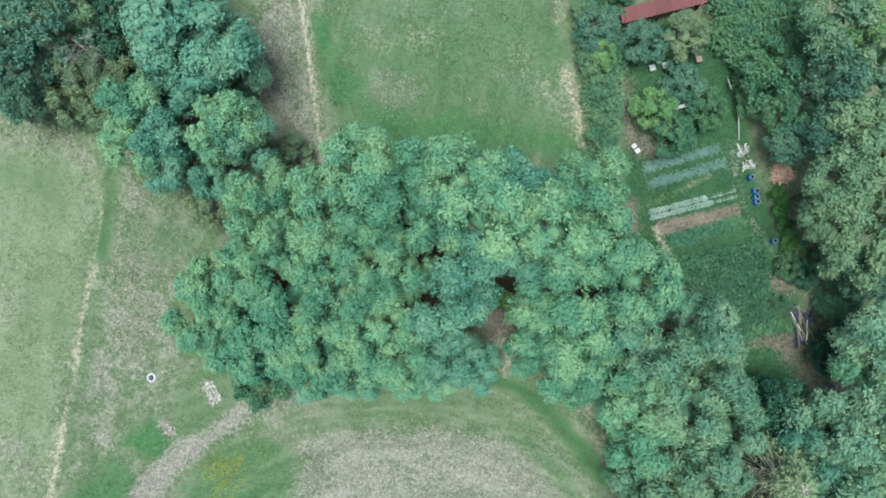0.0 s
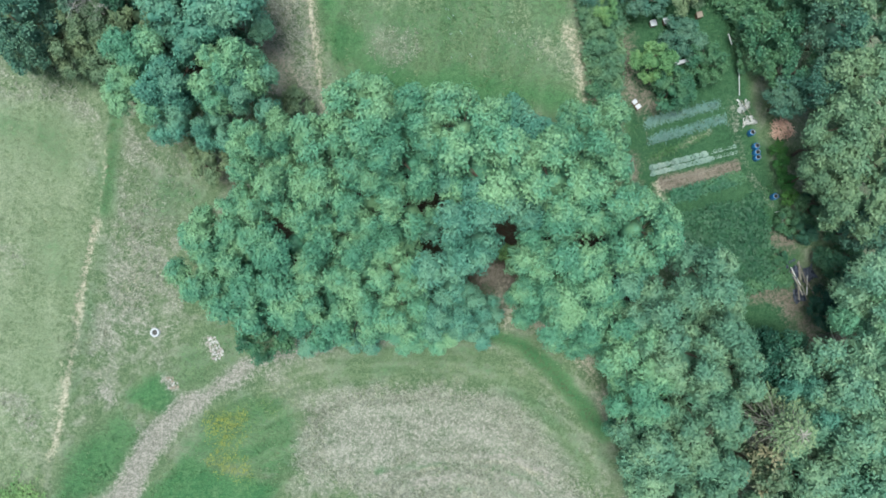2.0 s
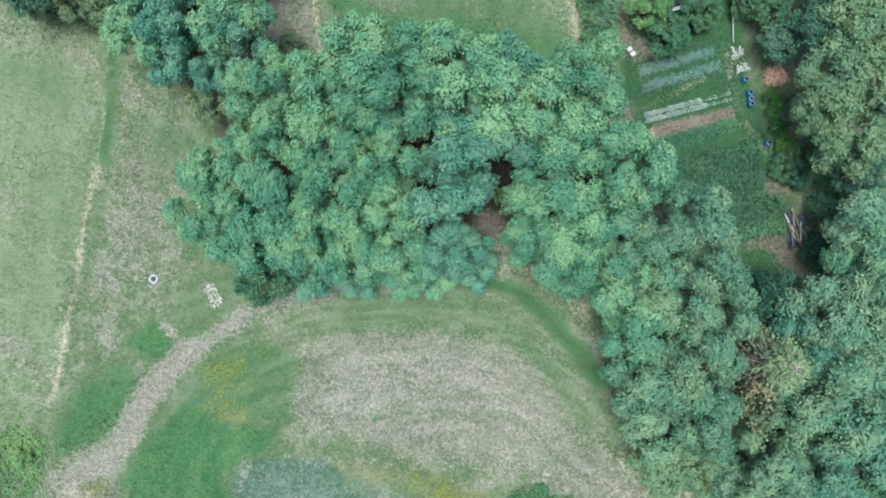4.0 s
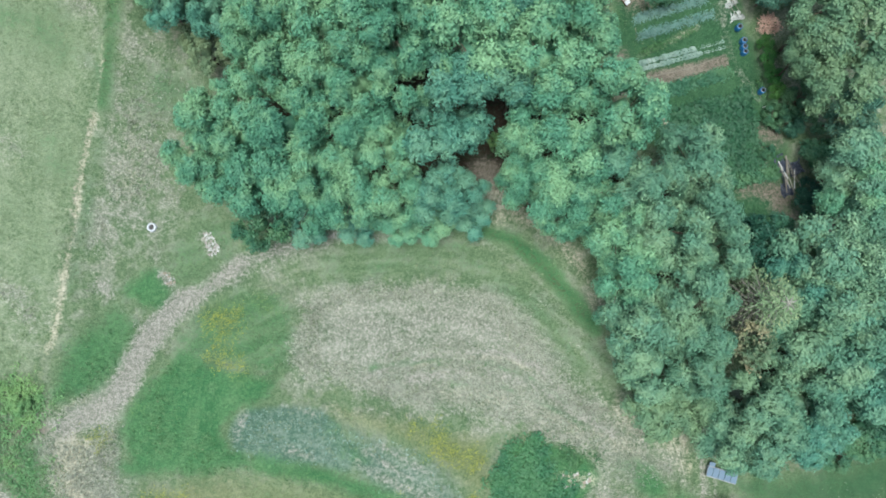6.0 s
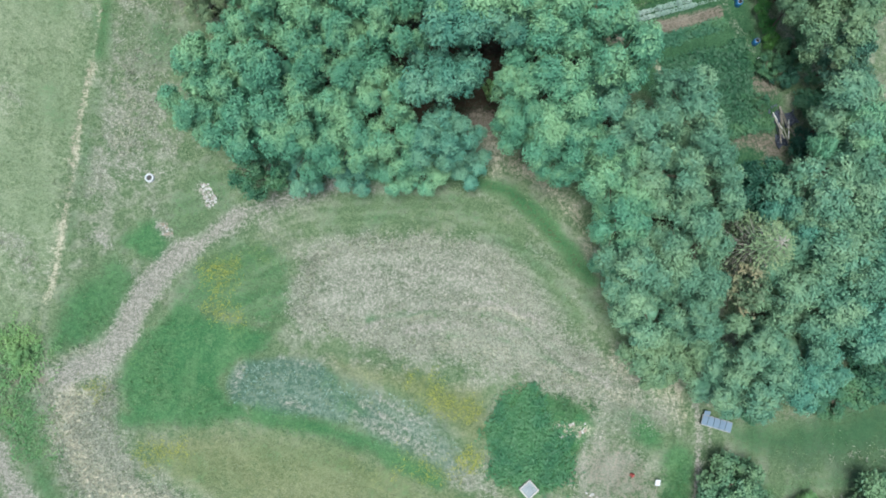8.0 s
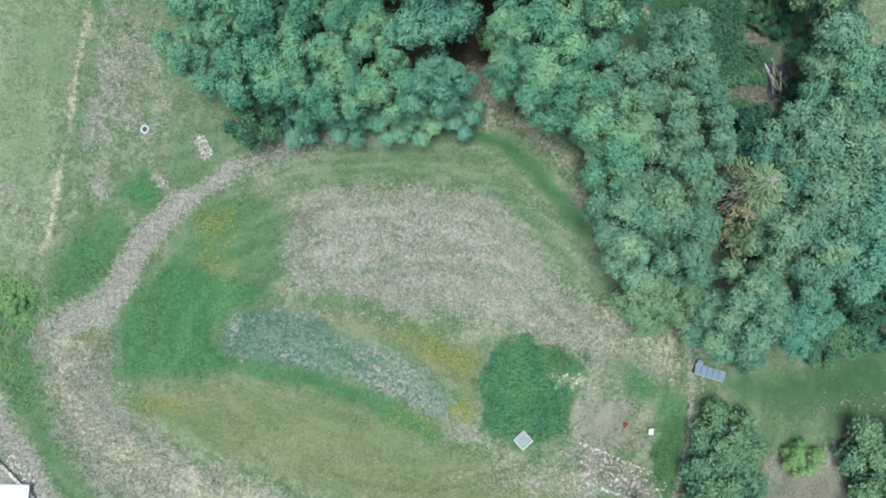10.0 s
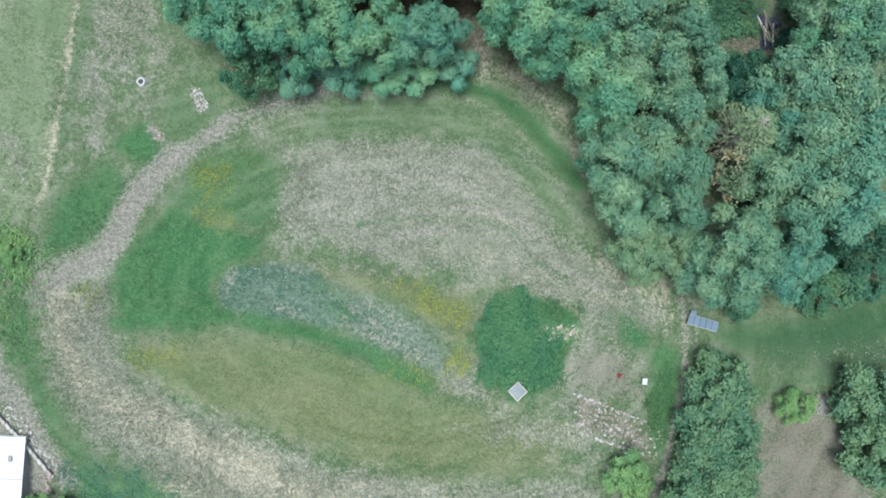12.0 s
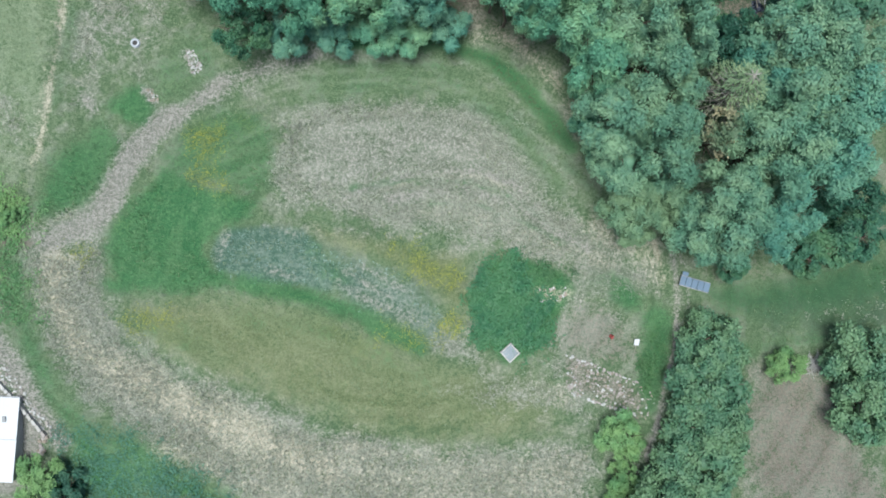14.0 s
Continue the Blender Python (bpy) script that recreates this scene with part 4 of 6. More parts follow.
def ground_material():
    m, nt, b = material("meadow_ground", 0.95, 0.0, 0.1)
    fine = step(nt, noisy(nt, 3.4, 6, 0.75), 0.34, 0.66)
    streak = noisy(nt, 2.2, 5, 0.7, stretch=(66, 3.0))
    mid = step(nt, noisy(nt, 0.6, 7, 0.66), 0.30, 0.70)
    speck = step(nt, noisy(nt, 9.0, 4, 0.8), 0.36, 0.64)
    swath = nt.nodes.new("ShaderNodeAttribute")
    swath.attribute_name = "mown"
    mow = maths(nt, "ADD", maths(nt, "MULTIPLY", swath.outputs["Fac"], 0.7), maths(nt, "MULTIPLY", noisy(nt, 3.0, 5, 0.7, stretch=(-24, 2.5)), 0.3))
    chan = {}
    for k in (0, 1, 2):
        at = nt.nodes.new("ShaderNodeAttribute")
        at.attribute_name = f"cover_{'abc'[k]}"
        sp = nt.nodes.new("ShaderNodeSeparateColor")
        nt.links.new(at.outputs["Color"], sp.inputs[0])
        for n, s in zip(list(COVER)[4 * k:4 * k + 4], (*sp.outputs, at.outputs["Alpha"])):
            chan[n] = s

    def worn(name, by, gain=1.0, lo=0.12, hi=0.95):
        """A cover's share, broken up by a noise."""
        both = maths(nt, "ADD", maths(nt, "MULTIPLY", by, 0.42), maths(nt, "ADD", maths(nt, "MULTIPLY", fine, 0.33), maths(nt, "MULTIPLY", speck, 0.25)))
        v = maths(nt, "ADD", chan[name], maths(nt, "MULTIPLY", maths(nt, "SUBTRACT", both, 0.5), gain * 1.3))
        return maths(nt, "MULTIPLY", step(nt, v, lo, hi), step(nt, chan[name], 0.0, 0.22))

    grain = maths(nt, "ADD", maths(nt, "MULTIPLY", fine, 0.6), maths(nt, "MULTIPLY", streak, 0.4))
    blade = step(nt, maths(nt, "ADD", maths(nt, "MULTIPLY", grain, 0.38), maths(nt, "ADD", maths(nt, "MULTIPLY", mow, 0.28), maths(nt, "MULTIPLY", speck, 0.34))), 0.24, 0.78)
    flecks = step(nt, maths(nt, "ADD", maths(nt, "MULTIPLY", speck, 0.6), maths(nt, "MULTIPLY", fine, 0.4)), 0.68, 0.84)
    clumps = step(nt, maths(nt, "ADD", maths(nt, "MULTIPLY", mid, 0.36), maths(nt, "ADD", maths(nt, "MULTIPLY", fine, 0.26), maths(nt, "MULTIPLY", mow, 0.38))), 0.26, 0.74)
    green = mixed(nt, blade, (0.041, 0.079, 0.038), (0.109, 0.156, 0.090))
    faded = mixed(nt, blade, (0.075, 0.105, 0.061), (0.139, 0.169, 0.112))
    green = mixed(nt, maths(nt, "MULTIPLY", clumps, 0.6), green, faded)
    drycol = mixed(nt, blade, (0.086, 0.101, 0.076), (0.208, 0.222, 0.188))
    bleached = mixed(nt, blade, (0.124, 0.136, 0.110), (0.250, 0.258, 0.224))
    drycol = mixed(nt, maths(nt, "MULTIPLY", clumps, 0.55), drycol, bleached)
    drycol = mixed(nt, maths(nt, "MULTIPLY", maths(nt, "MULTIPLY", flecks, clumps), 0.6), drycol, (0.360, 0.360, 0.320))
    thin = maths(nt, "MULTIPLY", step(nt, maths(nt, "ADD", mid, maths(nt, "MULTIPLY", mow, 0.7)), 0.75, 1.15), 0.40)
    col = mixed(nt, thin, green, drycol)
    palecol = mixed(nt, blade, (0.103, 0.146, 0.083), (0.188, 0.235, 0.155))
    col = mixed(nt, maths(nt, "MULTIPLY", worn("pallid", mid, 0.6), 0.85), col, palecol)
    olivecol = mixed(nt, blade, (0.072, 0.095, 0.043), (0.150, 0.173, 0.095))
    col = mixed(nt, maths(nt, "MULTIPLY", worn("olive", mid, 0.6), 0.85), col, olivecol)
    col = mixed(nt, maths(nt, "MULTIPLY", worn("dry", mid, 0.95), 0.92), col, drycol)
    bluecol = mixed(nt, step(nt, maths(nt, "ADD", maths(nt, "MULTIPLY", mow, 0.45), maths(nt, "MULTIPLY", fine, 0.55)), 0.25, 0.80), (0.039, 0.084, 0.062), (0.114, 0.161, 0.133))
    col = mixed(nt, maths(nt, "MULTIPLY", worn("blue", mid, 0.6), 0.9), col, bluecol)
    lushcol = mixed(nt, blade, (0.020, 0.078, 0.032), (0.054, 0.148, 0.062))
    lushcol = mixed(nt, maths(nt, "MULTIPLY", clumps, 0.5), lushcol, mixed(nt, blade, (0.038, 0.092, 0.039), (0.084, 0.151, 0.071)))
    col = mixed(nt, maths(nt, "MULTIPLY", worn("lush", mid, 0.8, 0.10, 0.82), 0.94), col, lushcol)
    col = mixed(nt, maths(nt, "MULTIPLY", worn("yellow", speck, 1.2, 0.5, 1.15), 0.45), col, (0.125, 0.150, 0.041))
    # leaf litter made nearly black: shade under the trees is in its colour
    shaded_littercol = mixed(nt, blade, (0.014, 0.014, 0.009), (0.048, 0.035, 0.024))
    col = mixed(nt, worn("shaded_litter", grain, 0.9), col, shaded_littercol)
    # lawn green with shade already mixed into both tones
    shaded_lawncol = mixed(nt, blade, (0.014, 0.044, 0.022), (0.038, 0.092, 0.046))
    col = mixed(nt, maths(nt, "MULTIPLY", worn("lawn", mid, 0.5), 0.9), col, shaded_lawncol)
    soilcol = mixed(nt, blade, (0.071, 0.065, 0.052), (0.165, 0.148, 0.124))
    col = mixed(nt, worn("soil", grain, 0.8), col, soilcol)
    strawcol = mixed(nt, blade, (0.202, 0.197, 0.143), (0.377, 0.362, 0.293))
    col = mixed(nt, worn("straw", grain, 0.55), col, strawcol)
    pebbly = step(nt, maths(nt, "ADD", maths(nt, "MULTIPLY", speck, 0.6), maths(nt, "MULTIPLY", fine, 0.4)), 0.25, 0.75)
    barecol = mixed(nt, pebbly, (0.114, 0.117, 0.101), (0.222, 0.222, 0.199))
    barecol = mixed(nt, maths(nt, "MULTIPLY", flecks, 0.55), barecol, (0.301, 0.301, 0.272))
    col = mixed(nt, worn("bare", grain, 0.75), col, barecol)
    nt.links.new(col, b.inputs["Base Color"])
    bumped(nt, b, maths(nt, "ADD", fine, maths(nt, "MULTIPLY", speck, 0.7)), 0.7, 0.06)
    return m


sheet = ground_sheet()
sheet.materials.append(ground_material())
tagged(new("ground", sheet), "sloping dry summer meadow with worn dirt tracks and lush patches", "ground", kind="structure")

# ---- trees ----
CROWNS, TRUNKS = {}, []
for k in range(4):
    TRUNKS.append(trunk_mesh("trunk", 40 + k, BARK))


def crowns_for(kind, mat, count, **shape):
    CROWNS[kind] = [crown_mesh("crown", 1000 + 17 * k + len(CROWNS) * 131, LEAF[mat], **shape) for k in range(count)]


crowns_for("robinia", "robinia", 7)
crowns_for("teal", "teal", 4)
crowns_for("ash", "ash", 5)
crowns_for("giant", "teal", 2, radius=4.2, half=4.0, boughs=16, leaves=10500, leaf=(0.20, 0.125), bough=(1.2, 1.8))
crowns_for("sage", "sage", 2, boughs=20, florets=7, bough=(0.55, 0.95), leaf=(0.34, 0.18), leaves=3600, loose=0.5, shag=(0.6, 1.3), core=0.7, low=-0.7)
crowns_for("pale", "pale", 3, boughs=13, florets=13, bough=(0.85, 1.3), leaf=(0.26, 0.17), leaves=5000)
crowns_for("broad", "broad", 3, boughs=17, florets=8, bough=(0.75, 1.15), leaf=(0.36, 0.23), leaves=4400, loose=0.4, shag=(0.7, 1.25), low=-0.8)
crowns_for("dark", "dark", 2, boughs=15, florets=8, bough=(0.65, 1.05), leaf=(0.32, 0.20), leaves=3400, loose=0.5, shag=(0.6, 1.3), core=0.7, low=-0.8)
crowns_for("olive", "olive", 2, boughs=20, florets=7, bough=(0.55, 0.95), leaf=(0.30, 0.17), leaves=3800, loose=0.5, shag=(0.6, 1.3), core=0.7, low=-0.8)
crowns_for("lemon", "lemon", 2, boughs=20, florets=7, bough=(0.55, 0.95), leaf=(0.36, 0.15), leaves=3600, loose=0.5, shag=(0.6, 1.3), core=0.7, low=-0.8)
crowns_for("bramble", "bramble", 3, boughs=20, florets=7, bough=(0.55, 0.95), leaf=(0.34, 0.19), leaves=3600, loose=0.55, shag=(0.6, 1.3), core=0.7, low=-0.8)
crowns_for("vine", "vine", 1, boughs=12, florets=8, bough=(0.7, 1.1), leaf=(0.42, 0.30), leaves=2600, loose=0.5, shag=(0.72, 1.25), core=0.7, low=-0.8)
LABELS = {
    "robinia": ("tree", "tall robinia tree with billowing blue-green feathery crown", "tree"),
    "teal": ("tree", "bluish green deciduous tree with a rounded feathery crown", "tree"),
    "ash": ("tree", "pale grey-green robinia tree with a lumpy feathery crown", "tree"),
    "giant": ("tree", "broad bluish green tree with a wide rounded crown", "tree"),
    "sage": ("tree", "sage green tree with a rounded leafy crown", "tree"),
    "pale": ("tree", "light olive-green broadleaf tree with a dense crown", "tree"),
    "broad": ("tree", "fresh green broadleaf tree with large leaves beside the track", "tree"),
    "dark": ("tree", "small dark green tree, the shade it stands in put into its leaves", "tree"),
    "olive": ("bush", "olive-green scrubby bush at the edge of the wood", "bush"),
    "lemon": ("bush", "bright yellow-green bush with narrow leaves", "bush"),
    "bramble": ("bush", "dense green bramble bush in a wild hedge", "bush"),
    "vine": ("bush", "vivid green leafy bush of the garden hedge", "bush"),
}
tree_rng = random.Random(5)


def tree(kind, x, y, top, r, label=""):
    """A tree or bush: trunk with limbs, and a crown that reaches to top metres and r metres round."""
    name, text, cat = LABELS[kind]
    e = thing(name, x, y, label or text, cat, turn=tree_rng.uniform(0, 360))
    half = min(0.5 * top, max(0.8 * r, 0.31 * top))
    crown = part("crown", tree_rng.choice(CROWNS[kind]), None, e)
    s = r / (4.45 if kind == "giant" else 3.25)
    crown.matrix_basis = pose(0, 0, top - half * 1.02, 0, 0, tree_rng.uniform(0, 360)) @ Matrix.Diagonal((s, s * tree_rng.uniform(0.9, 1.1), half / (4.4 if kind == "giant" else 3.6), 1))
    trunk = part("trunk", tree_rng.choice(TRUNKS), None, e)
    trunk.matrix_basis = pose(0, 0, -0.3) @ Matrix.Diagonal((max(0.3, s), max(0.3, s), (top - 0.6 * half) / 10, 1))
    return e


# the main wood, row by row from the north
tree("robinia", -5.7, 9.8, 13, 2.8)
tree("robinia", -2.6, 9.1, 13, 2.4)
tree("robinia", 1.2, 9.0, 13.5, 2.9)
tree("teal", 5.6, 8.3, 13, 2.4)
tree("robinia", 10.7, 8.9, 13, 2.2)
tree("robinia", 9.2, 8.0, 13, 2.2)
tree("robinia", -13.1, 8.4, 12, 2.2)
tree("robinia", -9.3, 6.8, 13, 2.7)
tree("robinia", -12.1, 6.4, 13, 1.9)
tree("robinia", -5.4, 7.1, 13, 2.3)
tree("robinia", -2.2, 6.7, 13, 2.3)
tree("robinia", 2.6, 6.3, 14, 3.2)
tree("robinia", 7.8, 5.4, 14, 3.1)
tree("robinia", -13.1, 4.7, 12.5, 2.3)
tree("robinia", -5.5, 4.3, 12, 2.4)
tree("robinia", -9.1, 3.9, 12.5, 2.5)
tree("robinia", -2.4, 3.2, 13, 2.2)
tree("teal", 2.2, 3.4, 14, 2.9)
tree("teal", 5.7, 4.0, 12, 2.1)
tree("robinia", 11.3, 4.7, 13, 2.5)
tree("robinia", 13.6, 1.9, 13.5, 2.8)
tree("robinia", -16.7, 1.9, 10.5, 2.3)
tree("robinia", -18.1, -0.9, 9, 2.1)
tree("robinia", -14.2, 0.5, 11, 2.4)
tree("robinia", -10.9, 1.1, 12, 2.7)
tree("robinia", -7.3, 1.1, 12, 2.3)
tree("robinia", -6.0, -0.8, 11, 2.3)
tree("robinia", -3.5, -0.5, 11, 2.2)
tree("teal", 0.5, 0.1, 12, 2.6)
tree("robinia", 8.7, 1.5, 13, 2.8)
tree("robinia", 7.0, -1.2, 12, 2.4)
tree("robinia", 9.7, -2.2, 12, 2.7)
tree("robinia", 11.7, -4.3, 11, 2.2)
tree("robinia", 7.6, -3.9, 11, 2.3)
tree("robinia", 9.5, -4.9, 10.5, 2.0)
tree("robinia", 6.4, -2.7, 11, 1.7)
tree("teal", 13.3, -0.6, 10, 2.1)
tree("robinia", -10.0, -2.2, 10.5, 2.3)
tree("robinia", -13.2, -2.7, 10, 2.5)
tree("robinia", -16.4, -2.3, 8.5, 2.2)
tree("robinia", -9.5, -4.3, 10, 2.1)
tree("robinia", -6.3, -4.2, 10, 2.2)
tree("robinia", -3.1, -3.9, 10, 2.2)
tree("teal", 0.0, -4.0, 9.5, 2.2)
tree("teal", 2.2, -3.6, 9, 1.7)
tree("bramble", -14.3, -5.7, 6, 2.4, "low fresh green bush at the corner of the wood")
tree("lemon", 4.8, 0.7, 6, 0.8, "small yellow-green tree in a gap of the wood")
tree("teal", -10.4, -5.5, 4, 1.8, "low leafy edge tree below the wood")
tree("teal", -6.8, -5.3, 4.5, 1.8, "low leafy edge tree below the wood")
tree("robinia", -3.5, -5.2, 4.5, 1.8)
tree("robinia", -0.3, -5.3, 4.5, 1.8)
tree("teal", 2.9, -4.9, 4, 1.7, "low leafy edge tree below the wood")
# the wood along the eastern side of the field
tree("ash", 18.8, -1.8, 11, 2.6)
tree("ash", 15.9, -4.2, 12, 2.7)
tree("ash", 20.1, -5.1, 12, 2.2)
tree("robinia", 14.2, -7.2, 11, 2.6)
tree("ash", 17.6, -7.5, 12, 2.6)
tree("ash", 20.6, -8.6, 12, 2.4)
tree("robinia", 14.5, -10.4, 11, 2.3)
tree("ash", 18.9, -11.7, 12, 2.5)
tree("ash", 15.9, -13.6, 10.5, 2.7)
tree("pale", 16.8, -14.9, 11, 1.4, "yellowish leafy tree top within the blue-green wood")
tree("ash", 19.5, -15.3, 11, 2.4)
tree("ash", 16.8, -17.0, 10, 2.5)
tree("ash", 20.2, -17.3, 10, 2.2)
tree("pale", 17.7, -20.1, 6.5, 2.5, "light olive-green bush at the corner of the wood")
tree("pale", 20.2, -20.0, 7, 2.1)
tree("pale", 18.1, -22.1, 4, 1.5, "light olive-green bush at the corner of the wood")
tree("robinia", 13.3, -7.1, 7, 1.7)
tree("robinia", 13.9, -10.2, 6.5, 1.5)
tree("robinia", 14.7, -12.9, 6, 1.5)
tree("robinia", 15.7, -15.6, 6, 1.6)
tree("robinia", 12.9, -4.9, 7, 1.5)
# the eastern wood
tree("ash", 32.2, -1.9, 11, 3.0)
tree("ash", 33.1, -5.0, 11, 2.5)
tree("ash", 29.3, -8.4, 11.5, 3.1)
tree("ash", 32.4, -9.3, 11.5, 2.9)
tree("teal", 26.9, -10.9, 10, 2.1)
tree("ash", 29.7, -12.2, 11.5, 3.0)
tree("teal", 32.8, -13.0, 11.5, 2.9)
tree("ash", 26.7, -15.1, 10.5, 2.6)
tree("ash", 29.0, -15.9, 11.5, 2.8)
tree("teal", 32.0, -16.8, 11, 2.8)
tree("ash", 24.3, -20.0, 10, 2.5)
tree("ash", 27.0, -19.7, 11, 2.6)
tree("teal", 29.9, -18.6, 11, 2.5)
tree("ash", 22.9, -22.7, 8.5, 2.3)
tree("ash", 25.7, -22.6, 9, 2.7)
tree("teal", 28.5, -21.9, 9.5, 2.4)
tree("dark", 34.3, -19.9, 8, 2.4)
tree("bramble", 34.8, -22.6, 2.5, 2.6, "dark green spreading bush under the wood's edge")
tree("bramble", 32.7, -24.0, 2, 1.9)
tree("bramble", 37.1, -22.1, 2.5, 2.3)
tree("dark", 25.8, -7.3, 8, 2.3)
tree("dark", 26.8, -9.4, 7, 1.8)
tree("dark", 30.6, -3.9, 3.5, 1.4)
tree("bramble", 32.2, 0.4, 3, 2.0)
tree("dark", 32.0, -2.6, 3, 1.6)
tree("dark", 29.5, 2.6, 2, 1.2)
# trees beyond the garden
tree("robinia", 32.2, -4.2, 11, 2.3)
tree("pale", 30.7, 12.6, 10, 3.0)
tree("pale", 28.9, 9.0, 9.5, 2.5)
tree("pale", 31.5, 8.1, 10, 3.1)
tree("pale", 30.8, 4.4, 9.5, 2.5)
tree("pale", 28.3, 6.8, 8, 1.7)
tree("sage", 31.9, 2.4, 9, 1.9)
tree("pale", 28.7, 20.9, 9, 2.7)
tree("lemon", 31.3, 19.9, 9.5, 2.4, "light yellow-green tree with a broad crown")
tree("sage", 28.9, 17.0, 9, 2.2)
tree("ash", 31.6, 17.2, 9, 2.0)
tree("sage", 28.7, 13.1, 8, 1.9)
tree("bramble", 25.5, 18.1, 5, 2.6)
tree("bramble", 26.9, 15.1, 5, 1.9)
tree("sage", 26.7, 12.7, 5, 1.6)
tree("bramble", 25.2, 16.5, 3, 1.7)
tree("bramble", 24.4, 19.6, 2, 1.3)
tree("bramble", 30.3, 4.4, 2.5, 1.7)
# the garden's own trees and hedges
tree("sage", 15.9, 20.9, 4, 1.9, "bluish green fruit tree behind the shed")
tree("olive", 18.9, 21.3, 4, 1.8, "olive-green fruit tree beside the shed")
tree("sage", 19.0, 17.9, 3, 1.9, "grey-green garden shrub beside the white boxes")
tree("lemon", 16.6, 15.8, 4, 1.7, "yellow-green fruit tree in the garden")
tree("bramble", 18.3, 13.8, 3.5, 1.8, "green fruit bush at the end of the beds")
tree("bramble", 20.9, 16.1, 3.2, 1.8)
tree("sage", 12.2, 22.1, 3.5, 1.9, "bluish bush in the hedge between meadow and garden")
tree("broad", 11.2, 23.9, 2.4, 1.1, "fresh green bush in the hedge beside the meadow")
tree("lemon", 12.6, 20.1, 2.8, 1.3)
tree("broad", 11.8, 19.7, 2.6, 1.1, "fresh green bush in the hedge beside the meadow")
tree("broad", 12.6, 17.6, 2.4, 1.1, "fresh green bush in the hedge beside the meadow")
tree("broad", 12.8, 15.4, 2.2, 1.0, "fresh green bush in the hedge beside the meadow")
tree("bramble", 12.7, 13.4, 2.2, 1.5)
tree("bramble", 13.6, 24.6, 3, 1.7)
tree("vine", 27.2, 9.2, 1.6, 0.7)
tree("vine", 27.5, 8.1, 1.6, 0.7)
tree("vine", 27.9, 6.8, 1.7, 0.8)
tree("vine", 28.3, 5.4, 1.6, 0.7)
tree("bramble", 28.2, 3.5, 2, 1.1)
tree("bramble", 27.7, 0.5, 1.2, 0.7)
# the north-western wood
tree("giant", -17.6, 19.4, 11, 4.1)
tree("teal", -15.4, 18.1, 10, 2.2)
tree("teal", -19.3, 21.1, 11, 2.7)
tree("robinia", -21.9, 14.3, 10, 2.1)
tree("robinia", -22.3, 11.7, 9, 2.1)
tree("teal", -19.0, 12.7, 11, 2.4)
tree("robinia", -15.3, 12.6, 12, 2.4)
tree("teal", -13.9, 12.0, 11, 2.0)
tree("teal", -19.8, 10.3, 8, 2.1)
tree("teal", -16.8, 9.7, 8, 1.6)
tree("olive", -18.5, 11.4, 6, 1.2)
tree("olive", -18.3, 7.9, 5, 1.9)
tree("olive", -19.3, 8.9, 4, 1.3)
tree("sage", -28.5, 19.9, 10, 2.7)
tree("sage", -30.3, 17.3, 9, 2.3)
tree("pale", -26.7, 21.3, 9, 1.9)
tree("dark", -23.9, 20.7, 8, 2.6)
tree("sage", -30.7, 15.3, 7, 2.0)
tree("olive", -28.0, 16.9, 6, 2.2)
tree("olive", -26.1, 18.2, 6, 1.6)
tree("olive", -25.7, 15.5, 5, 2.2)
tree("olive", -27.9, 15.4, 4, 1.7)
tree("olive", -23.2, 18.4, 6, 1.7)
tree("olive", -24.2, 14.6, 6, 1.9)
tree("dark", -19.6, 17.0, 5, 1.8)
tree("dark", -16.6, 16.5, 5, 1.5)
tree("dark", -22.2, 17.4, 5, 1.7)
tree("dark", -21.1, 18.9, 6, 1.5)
tree("olive", -29.2, 17.2, 5, 2.0)
tree("olive", -26.7, 17.7, 5.5, 1.9)
tree("olive", -28.3, 15.8, 4, 1.8)
tree("olive", -25.3, 16.8, 5, 1.6)
tree("olive", -30.6, 15.7, 4, 1.7)
tree("olive", -26.7, 15.4, 3.5, 1.5)
tree("olive", -12.1, 12.1, 3.5, 1.9, "greyish scrub at the end of the dry strip")
tree("olive", -13.6, 10.6, 3.5, 1.7, "greyish scrub beside the wood")
# bushes at the southern side
tree("broad", 24.3, -31.6, 4, 2.8)
tree("broad", 24.2, -34.7, 4, 3.1)
tree("broad", 23.1, -37.5, 4, 3.0)
tree("broad", 23.1, -40.8, 4, 3.1)
tree("broad", 20.9, -42.3, 4, 2.6)
tree("broad", 24.6, -38.2, 4, 2.3)
tree("broad", 19.7, -44.2, 4.5, 2.7)
tree("broad", 35.8, -32.8, 3.8, 3.0, "round fresh green tree on the dry slope")
tree("broad", 35.9, -36.7, 3.8, 2.9)
tree("broad", 37.8, -35.0, 3.8, 2.8)
tree("lemon", 17.0, -39.2, 2.2, 2.1, "yellow-green willow bush beside the stone bed")
tree("lemon", 17.1, -42.6, 2, 1.6)
tree("lemon", 16.7, -44.8, 2, 1.6)
tree("lemon", -33.1, -43.1, 2.6, 2.4, "yellow-green bush beside the white roof")
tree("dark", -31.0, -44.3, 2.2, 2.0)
tree("lemon", 30.4, -33.3, 2, 1.6, "olive-green leafy bush on the dry slope")
tree("lemon", -34.8, -20.4, 0.9, 1.0)
tree("bramble", 26.6, -25.0, 2.5, 1.4)
